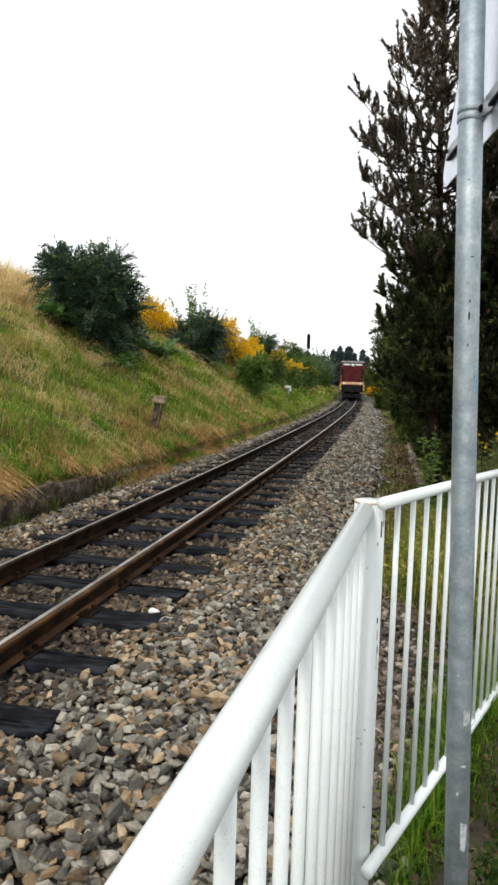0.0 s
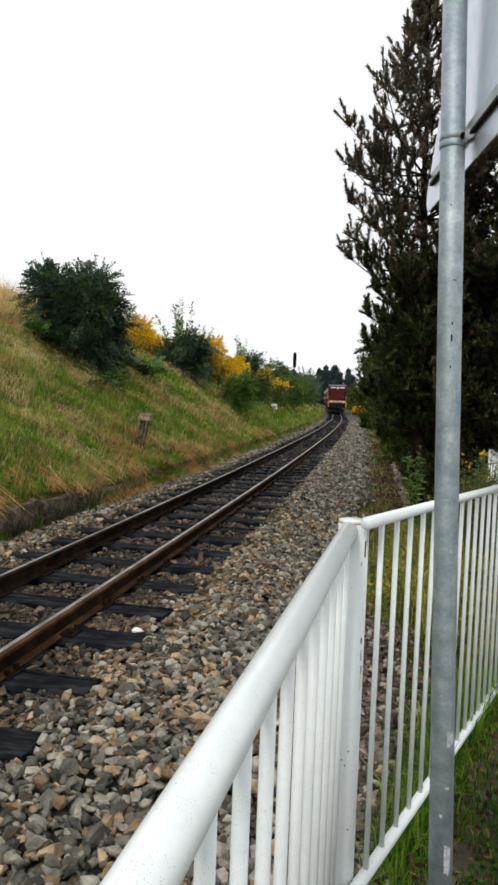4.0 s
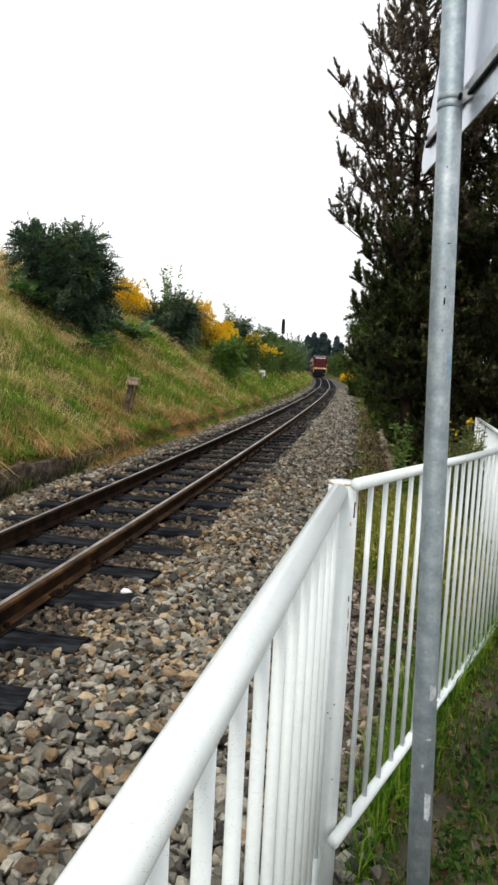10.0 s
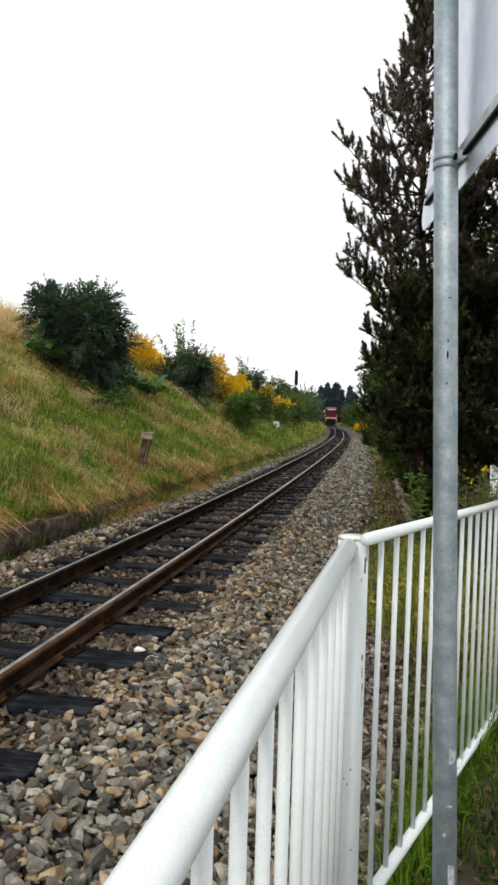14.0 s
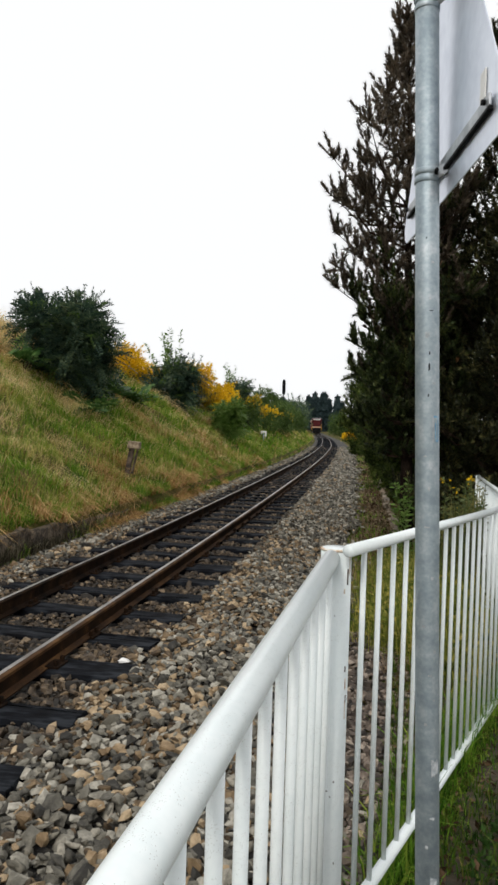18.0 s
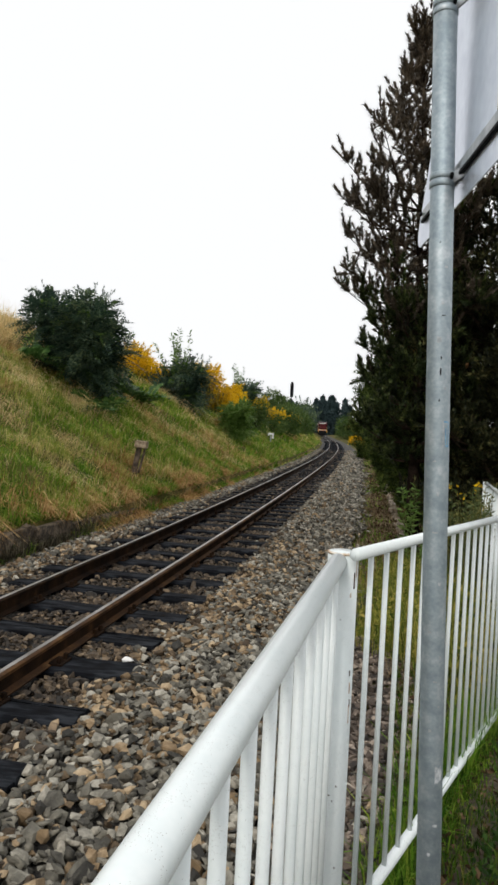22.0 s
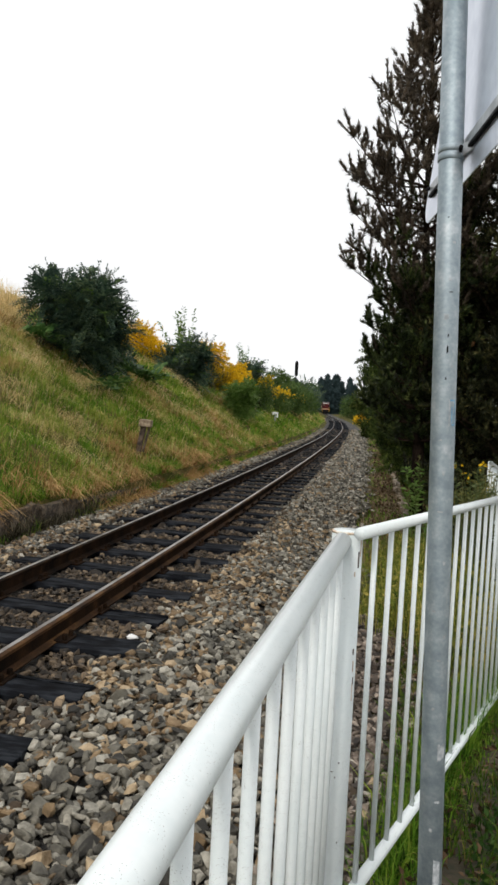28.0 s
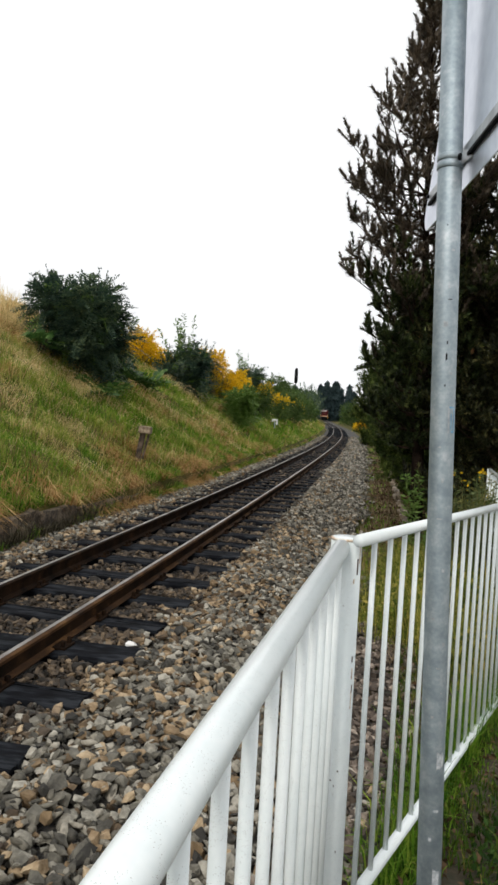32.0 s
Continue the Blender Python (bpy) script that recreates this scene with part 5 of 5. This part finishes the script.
def pine(label, x, y, height, radius, seed, profile, low=0.05, whorl=(0.19, 0.30), needles=60, dense=1.0, cones=6, group="", split=0.5, mats=("needle", "needle_shaded"), lean=(0.0, 0.0)):
    """A pine: whorls of limbs that turn upwards, side branches in pairs, and a candle-like shoot on every end; open towards the top."""
    rng = np.random.default_rng(seed)
    base = thing("pine_tree", label, "tree", (x, y, float(ground_z(x, y)) - 0.05), group=group)
    up = np.array([0, 0, 1.0])
    hs = np.linspace(0, height, 10)
    trunk = np.stack([lean[0] * (hs / height) ** 1.5 + np.cumsum(rng.normal(0, 0.015, 10)), lean[1] * (hs / height) ** 1.5 + np.cumsum(rng.normal(0, 0.015, 10)), hs], -1)
    trunk[0, :2] = 0
    tube("trunk", trunk, np.linspace(0.010 * height + 0.02, 0.008, 10), M["bark"], base, 9)
    limbs, at, way, size = [], [], [], []
    pf, pr = zip(*profile)

    def shoot(p, d, k=1.0):
        at.append(p), way.append(unit(d)), size.append(0.21 * k * rng.uniform(0.7, 1.25))

    h = height * low
    while h < height * 0.975:
        f = h / height
        reach = radius * float(np.interp(f, pf, pr))
        c = np.array([np.interp(h, hs, trunk[:, 0]), np.interp(h, hs, trunk[:, 1]), h])
        n = int(rng.integers(6, 9)) if f < 0.5 else int(rng.integers(4, 7)) if f < 0.68 else int(rng.integers(3, 5))
        first = rng.uniform(0, 6.28)
        for k in range(n):
            a = first + 6.283 * k / n + rng.normal(0, 0.22)
            ln = max(0.14, reach * rng.uniform(0.55, 1.12))
            d = np.array([math.cos(a), math.sin(a), 0])
            across = np.array([-d[1], d[0], 0])
            rise = 0.10 + 0.75 * f ** 1.5 + rng.normal(0, 0.10)
            m = c + d * ln * 0.6 + up * ln * rise * 0.35
            e = c + d * ln + up * ln * (rise + 0.12)
            limbs.append(([c, m, e], [0.008 + 0.010 * ln, 0.006 + 0.004 * ln, 0.004]))
            tang = unit(e - m)
            shoot(e, tang * 0.5 + up * 1.0, 1.3)
            for _ in range(3):
                shoot(e - tang * rng.uniform(0, 0.10), tang * 0.6 + rng.normal(0, 0.55, 3) + up * 0.55)
            nodes = max(2, int(ln / 0.15 * dense))
            for g in np.linspace(0.22 if f < 0.6 else 0.35, 0.95, nodes):
                p = c * (1 - g) ** 2 + 2 * m * g * (1 - g) + e * g * g
                for hand in (-1, 1):
                    sl = (0.34 * ln * (1.1 - g) + 0.07) * rng.uniform(0.6, 1.2)
                    sd = unit(tang * 0.65 + across * hand * 0.8 + up * rng.uniform(0.0, 0.5))
                    q = p + sd * sl
                    limbs.append(([p, (p + q) / 2 + up * 0.01, q], [0.005, 0.004, 0.003]))
                    shoot(q, sd * 0.6 + up * 0.8 + rng.normal(0, 0.2, 3))
                    if rng.uniform() < 0.75:
                        shoot(p + (q - p) * rng.uniform(0.2, 0.7), sd + up * 0.6 + rng.normal(0, 0.4, 3), 0.9)
                    if sl > 0.25:
                        shoot(p + (q - p) * 0.55, sd * 0.4 - across * hand * 0.5 + up * 0.4 + rng.normal(0, 0.3, 3))
                        shoot(p + (q - p) * 0.8, sd + across * hand * 0.4 + rng.normal(0, 0.4, 3))
        h += (whorl[0] + (whorl[1] - whorl[0]) * f) * rng.uniform(0.85, 1.15)
    for k in range(7):
        shoot(trunk[-1] - up * 0.09 * k, up + rng.normal(0, 0.12 + 0.06 * k, 3), 1.1)
    tagged(join_tubes("branchwork", limbs, M["twig"], base, 4), kind="stuff")
    at, way, size = np.array(at), np.array(way), np.array(size)
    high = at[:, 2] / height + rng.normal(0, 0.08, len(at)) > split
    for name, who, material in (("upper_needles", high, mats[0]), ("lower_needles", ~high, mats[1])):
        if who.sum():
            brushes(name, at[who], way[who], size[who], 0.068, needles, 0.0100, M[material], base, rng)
    for k in rng.permutation(len(at))[:cones]:
        p, d = at[k], np.array([rng.normal(0, 0.2), rng.normal(0, 0.2), -1.0])
        tube("cone", [p, p + d * 0.02, p + d * 0.055, p + d * 0.085], [0.010, 0.026, 0.024, 0.006], M["cone"], base, 8, "orange-brown cone")
    return base


ROW = "conifers along the track"
PINE = ((0, 0.35), (0.15, 0.45), (0.24, 0.62), (0.34, 0.68), (0.44, 0.86), (0.52, 1.03), (0.62, 1.02), (0.69, 0.86), (0.76, 0.62), (0.82, 0.42), (0.88, 0.26), (1, 0.06))
SKIRT = ((0, 0.10), (0.10, 0.24), (0.2, 0.70), (0.4, 1.0), (0.65, 0.75), (0.85, 0.4), (1, 0.04))
SOLID = ((0, 0.85), (0.12, 1.0), (0.45, 0.92), (0.75, 0.55), (1, 0.04))
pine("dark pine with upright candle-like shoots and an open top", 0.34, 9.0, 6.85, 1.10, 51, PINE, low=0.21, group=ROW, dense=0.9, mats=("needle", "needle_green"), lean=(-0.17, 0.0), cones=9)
pine("dark pine standing close behind the railing", 1.42, 8.9, 6.9, 1.25, 52, SOLID, group=ROW, whorl=(0.24, 0.32), needles=44, split=0.62, mats=("needle_shaded", "needle_shaded"), dense=1.1)
pine("dark pine standing close behind the railing", 2.8, 9.6, 7.2, 1.4, 59, SOLID, group=ROW, whorl=(0.26, 0.34), needles=38, split=0.62, mats=("needle_shaded", "needle_shaded"))
conifer("spruce_tree", "dense dark-green conifer with branches down to the ground", 0.98, 11.6, 4.9, 1.25, 53, M["hedge"], shoots=9000, needles=36, needle=0.06, shoot=0.18, whorl=0.22, profile=SKIRT, group=ROW, lift=0.25, thick=0.008, low=0.12)
conifer("spruce_tree", "dense dark-green conifer with branches down to the ground", 2.9, 13.5, 7.2, 1.7, 54, M["spruce"], shoots=7000, needles=20, needle=0.08, shoot=0.22, whorl=0.3, profile=SOLID, group=ROW, lift=0.25, thick=0.016)
conifer("spruce_tree", "green conifer in the row along the track", 0.62, 15.2, 5.0, 1.3, 55, M["hedge"], shoots=8000, needles=24, needle=0.07, shoot=0.22, whorl=0.26, profile=SKIRT, group=ROW, lift=0.25, thick=0.012, low=0.12)
conifer("spruce_tree", "green conifer in the row along the track", 0.40, 20.8, 5.4, 1.5, 56, M["hedge"], shoots=7000, needles=22, needle=0.09, shoot=0.26, whorl=0.3, profile=SKIRT, group=ROW, lift=0.25, thick=0.016, low=0.10)
conifer("spruce_tree", "green conifer in the row along the track", 0.15, 27.5, 5.8, 1.6, 57, M["hedge"], shoots=6000, needles=20, needle=0.12, shoot=0.3, whorl=0.34, profile=SKIRT, group=ROW, lift=0.25, thick=0.02, low=0.05)
conifer("spruce_tree", "green conifer in the row along the track", -0.25, 36.0, 6.0, 1.7, 58, M["hedge"], shoots=5000, needles=18, needle=0.15, shoot=0.36, whorl=0.38, profile=SKIRT, group=ROW, lift=0.25, thick=0.025, low=0.04)
conifer("spruce_tree", "green conifer at the far end of the row", -0.6, 47.0, 5.6, 1.8, 60, M["hedge"], shoots=4000, needles=18, needle=0.2, shoot=0.4, whorl=0.45, profile=SOLID, group=ROW, lift=0.25, thick=0.03)
shrub("broadleaf_bush", "light-green bush beside the far track", -0.9, 62.0, 2.4, 1.5, 4000, 0.17, M["leaf_light"], 61)
shrub("broom_bush", "small yellow broom beside the far track", -4.4, 95.0, 1.6, 1.3, 3000, 0.2, M["leaf_light"], 62, second=(M["bloom"], 0.45))
shrub("broadleaf_bush", "light-green bush beside the far track", -3.6, 110.0, 3.0, 2.4, 4000, 0.25, M["leaf_light"], 63)
shrub("broadleaf_bush", "light-green bush beside the far track", -8.5, 150.0, 4.4, 3.6, 4000, 0.36, M["leaf_light"], 64)

frng = np.random.default_rng(70)
FAR = ((0, 0.9), (0.1, 1.0), (0.5, 0.6), (0.8, 0.26), (1, 0.02))
forest = [conifer("spruce_tree", "dark spruce in the distant wood", -22.0, 252.0, hh, rr, 71 + n, M["farwood_hazed"], shoots=1500, needles=18, needle=0.6, shoot=1.0, whorl=1.1, nodes=1.2, low=0.03, profile=FAR, group="distant spruces", lift=0.0, thick=0.12) for n, (hh, rr) in enumerate(((14.0, 2.7), (12.5, 2.9)))]
for k in range(9):
    fx = -29.5 + 1.75 * k + frng.normal(0, 0.4)
    fy = 256 + frng.uniform(0, 25)
    copy_thing(forest[k % 2], pose(fx, fy, float(ground_z(fx, fy)) - frng.uniform(0.0, 2.0) - (3.0 if k > 7 else 0.0), 0, 0, frng.uniform(0, 360)))
for k in range(14):
    fx = -62 + 2.6 * k + frng.normal(0, 1.0) if k < 10 else -9 + 4 * (k - 10)
    fy = 270 + frng.uniform(0, 45)
    copy_thing(forest[k % 2], pose(fx, fy, float(ground_z(fx, fy)) - frng.uniform(4.0, 6.5), 0, 0, frng.uniform(0, 360)))

# low yellow-green growth between the railing and the ballast
n = 11000
y = rng.uniform(2.7, 8.5, n)
x = rng.normal(0.2, 0.28, n) + 0.07 * (y - 3)
keep = (x - 0.329 * (y - 1.815) + 0.058 < -0.05) & (y > 4.75 - 2.0 * x + 0.35 * rough(y, x, 0.3)) & (x > -0.25) | (y > 6) & (x < 1.0)
x, y = x[keep], y[keep]
root = np.stack([x, y, ground_z(x, y) + rng.uniform(0, 0.42, len(x)) ** 1.4], -1)
tagged(leaves("ditch_weeds", root, rng.normal(0, 1, (len(x), 3)) + np.array([0, 0, 0.5]), np.full(len(x), 0.05), M["weed"], None, rng, 0.4), "yellow-green weeds between railing and ballast", "weeds", kind="stuff")
blades("ditch_grass", np.stack([x, y, ground_z(x, y)], -1), rng.uniform(0.12, 0.5, len(x)), M["weed"], rng, 0.006, "yellow-green tall grass behind the railing", droop=0.6)

# weeds in the ditch by the railing
def weed(label, x, y, height, n_leaf, leaf, material, seed, stems=3, name="weed", splay=0.12):
    rng = np.random.default_rng(seed)
    z = float(ground_z(x, y))
    base = thing(name, label, "plant", (x, y, z))
    tubes, at, way = [], [], []
    for k in range(stems):
        tip = np.array([rng.normal(0, splay * height), rng.normal(0, splay * height), height * rng.uniform(0.7, 1.0)])
        b = np.array([rng.normal(0, 0.03), rng.normal(0, 0.03), 0])
        tubes.append(([b, b + (tip - b) * 0.5 + rng.normal(0, 0.02, 3), tip], [0.007, 0.005, 0.003]))
        for g in np.linspace(0.12, 1.0, n_leaf):
            a = rng.uniform(0, 6.28)
            at.append(b + (tip - b) * g)
            way.append((math.cos(a), math.sin(a), 0.35))
    tagged(join_tubes("stalk", tubes, M["broomgreen"], base, 5), kind="stuff")
    tagged(leaves("foliage", np.array(at), np.array(way), np.full(len(at), leaf), material, base, rng, 0.3), kind="stuff")
    return base


weed("tall leafy green weed growing beside the ditch", 0.27, 8.0, 1.12, 90, 0.085, M["weed_green"], 81, 3, splay=0.05)
weed("tall leafy green weed growing beside the ditch", 0.42, 7.6, 0.8, 70, 0.075, M["weed_green"], 82, 3, splay=0.06)
for k, (x, y, hh) in enumerate(((0.78, 6.6, 1.0), (0.9, 6.9, 1.05), (0.7, 7.1, 0.9), (1.0, 6.5, 0.85))):
    weed("upright green broom stems behind the railing", x, y, hh * 1.12, 40, 0.05, M["broomgreen"], 90 + k, 18, "young_broom")
shrub("broom_bush", "small broom with a few orange-yellow flowers in the shade", 0.95, 7.8, 1.3, 0.4, 900, 0.05, M["broomgreen"], 95, second=(M["bloom"], 0.9))
for k, (x, y, hh) in enumerate(((-8.5, 26.2, 2.9), (-8.0, 26.0, 3.0), (-7.9, 37.2, 3.3), (-8.3, 37.6, 3.1))):
    weed("young robinia rising out of a dark bush", x, y, hh, 60, 0.2, M["weed_green"], 110 + k, 5, "sapling")


def young_robinia(x, y, height, n, frond, seed):
    """A low robinia: a few stems with long feathered leaves spread from their tops."""
    rng = np.random.default_rng(seed)
    base = thing("young_robinia", "young robinia with long feathered leaves on the bank", "plant", (x, y, float(ground_z(x, y))))
    stems, at, way = [], [], []
    for k in range(3):
        tip = np.array([rng.normal(0, 0.16), rng.normal(0, 0.16), height * rng.uniform(0.6, 1.0)])
        stems.append(([np.zeros(3), tip * 0.5 + rng.normal(0, 0.02, 3), tip], [0.014, 0.010, 0.006]))
        for _ in range(n):
            a = rng.uniform(0, 6.28)
            at.append(tip * rng.uniform(0.55, 1.0))
            way.append((math.cos(a), math.sin(a), rng.uniform(0.15, 0.9)))
    tagged(join_tubes("stems", stems, M["twig"], base, 5), kind="stuff")
    fronds("foliage", np.array(at), np.array(way), frond * 1.25, M["robinia"], base, rng, pairs=8, leaflet=0.32, wide=0.5, droop=0.45)


for k, (x, y, hh, n, fl) in enumerate(((-7.65, 17.2, 0.75, 9, 0.62), (-7.4, 17.6, 0.5, 7, 0.55), (-8.15, 14.9, 0.55, 7, 0.5), (-7.85, 20.1, 0.55, 8, 0.6), (-7.45, 20.4, 0.45, 6, 0.55), (-6.62, 15.4, 0.40, 7, 0.45))):
    young_robinia(x, y, hh, n, fl, 97 + k)

# ---- small things along the line ----
marker = thing("wooden_marker_post", "short leaning weathered post with a block head on the bank", "post", (-4.86, 12.95, float(ground_z(-4.86, 12.95)) + 0.17))
part("shaft", block(0.10, 0.10, 0.62, 0, 0, 0.2, 0.012), M["wood_dark"], marker).matrix_basis = pose(0.01, 0, 0, 0, 10, 10)
part("brace", block(0.04, 0.05, 0.5, 0, 0, 0.2, 0.008), M["wood_dark"], marker, "dark split side of the post").matrix_basis = pose(0.105, 0, 0.0, 0, 13, 10)
part("head", block(0.24, 0.20, 0.14, 0, 0, 0, 0.02), M["wood_pale"], marker, "pale weathered block on top").matrix_basis = pose(0.135, 0, 0.51, 0, 4, 10)

board = thing("track_marker", "small white marker board beside the track", "marker", (-6.2, 36.4, float(ground_z(-6.2, 36.4))))
tube("post", [(0, 0, -0.2), (0, 0, 0.55)], 0.02, M["zinc"], board, 8)
bm = block(0.30, 0.03, 0.09, 0, 0, 0.56, 0.006)
block(0.07, 0.03, 0.26, 0.115, 0, 0.44, 0.006, bm)
block(0.06, 0.03, 0.12, -0.12, 0, 0.52, 0.006, bm)
part("board", bm, M["signface"], board)

signal = thing("railway_signal", "dark light signal on a mast beside the far track", "signal", (-12.9, 90.0, float(ground_z(-12.9, 90))))
top = 7.85 - float(ground_z(-12.9, 90))
tube("mast", [(0, 0, -0.3), (0, 0, top - 1.5)], 0.05, M["dark"], signal, 8)
slab("backboard", [(-0.2, top - 2.0), (0.2, top - 2.0), (0.22, top - 1.6), (0.22, top - 0.4), (0.12, top - 0.06), (-0.12, top - 0.06), (-0.22, top - 0.4), (-0.22, top - 1.6)], 0.12, M["dark"], signal, "black signal head")
for k in range(3):
    tube("hood", [(0, -0.06, top - 0.5 - 0.45 * k), (0, -0.3, top - 0.5 - 0.45 * k)], 0.12, M["dark"], signal, 10)

# a pale stone on the ballast
me = fast_mesh("pale_stone", SHAPES[4][0] * 0.033, SHAPES[4][1])
pale = put("pale_stone", me, M["signface"])
pale.matrix_basis = pose(-1.545, 4.19, -0.118, 12, 8, 25)
tagged(pale, "single white stone lying on the grey ballast", "stone")


# ---- train ----
def bogie(parent, y):
    b = part("bogie", block(1.5, 1.9, 0.3, 0, y, 0.45, 0.03), M["black"], parent)
    for dy in (-0.7, 0.7):
        for sx in (-1, 1):
            tube("wheel", [(sx * 0.38, y + dy, 0.36), (sx * 0.47, y + dy, 0.36)], 0.36, M["black"], b, 14)
    return b


def locomotive():
    """Origin on the rails under its near end; its length lies along +y."""
    ob = thing("locomotive", "dark red diesel locomotive with a cream stripe and yellow steps", "locomotive")
    L, W = 9.0, 2.22
    part("frame", block(W - 0.1, L, 0.62, 0, L / 2, 0.96, 0.03), M["black"], ob)
    part("stripe", block(W + 0.03, L + 0.03, 0.16, 0, L / 2, 1.36, 0.015), M["orange"], ob, "orange and cream stripe round the body")
    part("stripe_front", block(1.9, 0.03, 0.2, 0, -0.025, 1.42, 0.01), M["cream"], ob, "cream front panel")
    part("hood", block(W - 0.02, 3.0, 1.55, 0, 1.5, 2.2, 0.10), M["red"], ob, "dark red engine hood")
    part("hood", block(W - 0.1, 3.2, 1.45, 0, 7.35, 2.15, 0.10), M["red"], ob, "dark red engine hood")
    cab = part("cab", block(W, 2.5, 1.95, 0, 4.4, 2.4, 0.08), M["red"], ob, "driver's cab")
    part("roof", block(W - 0.1, 2.7, 0.14, 0, 4.4, 3.40, 0.05), M["roof"], ob)
    part("front_roof", block(W - 0.5, 0.5, 0.16, 0, 0.32, 3.06, 0.05), M["roof"], ob, "pale grey ledge over the hood")
    for sx in (-1, 1):
        part("grille", block(0.26, 0.02, 0.95, sx * 0.86, -0.012, 2.2, 0.01), M["black"], ob, "dark louvred grille")
    for sx in (-1, 1):
        part("roof_light", block(0.5, 0.12, 0.13, sx * 0.52, -0.01, 3.05, 0.03), M["lamp"], ob, "pale lamp box at the top of the hood")
    for z in (1.75, 2.0, 2.25):
        part("louvre", block(0.5, 0.015, 0.03, 0, -0.034, z, 0.004), M["black"], ob)
    tube("top_lamp", [(0, 0.02, 3.02), (0, -0.12, 3.02)], 0.13, M["lamp"], ob, 14, "headlamp on top of the hood")
    part("hood_door", block(0.72, 0.03, 1.2, -0.42, -0.015, 2.15, 0.01), M["red"], ob)
    part("hood_door", block(0.72, 0.03, 1.2, 0.42, -0.015, 2.15, 0.01), M["red"], ob)
    part("window", block(0.48, 0.02, 0.42, -0.62, 3.145, 2.95, 0.01), M["glass"], cab)
    part("window", block(0.48, 0.02, 0.42, 0.62, 3.145, 2.95, 0.01), M["glass"], cab)
    for sx in (-1, 1):
        part("side_window", block(0.02, 0.9, 0.6, sx * (W / 2 + 0.005), 4.4, 2.75, 0.01), M["glass"], cab)
        tube("lamp", [(sx * 0.72, 0.0, 1.37), (sx * 0.72, -0.06, 1.37)], 0.09, M["lamp"], ob, 12)
        part("steps", block(0.13, 0.16, 0.60, sx * 1.02, 0.02, 0.98, 0.02), M["yellow"], ob, "yellow corner steps")
        for z in (0.45, 0.75, 1.05):
            part("tread", block(0.26, 0.05, 0.07, sx * 0.97, -0.075, z, 0.01), M["black"], ob)
        tube("handrail", [(sx * 0.99, -0.05, 1.25), (sx * 0.99, -0.05, 2.1)], 0.018, M["yellow"], ob, 6)
    part("coupler", block(0.4, 0.35, 0.28, 0, -0.1, 0.72, 0.05), M["black"], ob)
    part("snow_plough", block(1.7, 0.1, 0.35, 0, 0.05, 0.32, 0.03), M["black"], ob)
    tube("exhaust", [(0.0, 2.4, 2.95), (0.0, 2.4, 3.3)], 0.09, M["black"], ob, 8)
    bogie(ob, 2.0), bogie(ob, 7.0)
    return ob


def coach():
    ob = thing("railway_coach", "red and cream narrow-gauge passenger coach", "railway coach", group="coaches of the train")
    L, W = 12.5, 2.2
    part("frame", block(W - 0.2, L, 0.3, 0, L / 2, 0.85, 0.03), M["black"], ob)
    part("lower_body", block(W, L, 0.85, 0, L / 2, 1.4, 0.04), M["red"], ob)
    part("upper_body", block(W - 0.01, L - 0.01, 1.1, 0, L / 2, 2.37, 0.04), M["cream"], ob, "cream upper half")
    part("roof", block(W + 0.05, L + 0.05, 0.3, 0, L / 2, 3.05, 0.12), M["roof"], ob)
    for sx in (-1, 1):
        for k in range(9):
            part("window", block(0.02, 0.85, 0.7, sx * (W / 2 + 0.002), 1.1 + k * 1.29, 2.35, 0.02), M["glass"], ob)
    bogie(ob, 2.2), bogie(ob, L - 2.2)
    return ob


train = [(locomotive(), 0.0)]
first_coach = coach()
train.append((first_coach, 9.9))
train.append((copy_thing(first_coach, pose(0, 0, 0)), 23.1))
train.append((copy_thing(first_coach, pose(0, 0, 0)), 36.3))


def motions():
    """The train rolls away along the curve at a steady pace."""
    for car, behind in train:
        rows = []
        for k in range(33):
            y = 63.0 + 5.15 * k + behind
            rows.append((float(k), pose(float(track_x(y)), y, float(track_z(y)), 0, 0, track_turn(y + 4))))
        walk(car, rows)


motions()
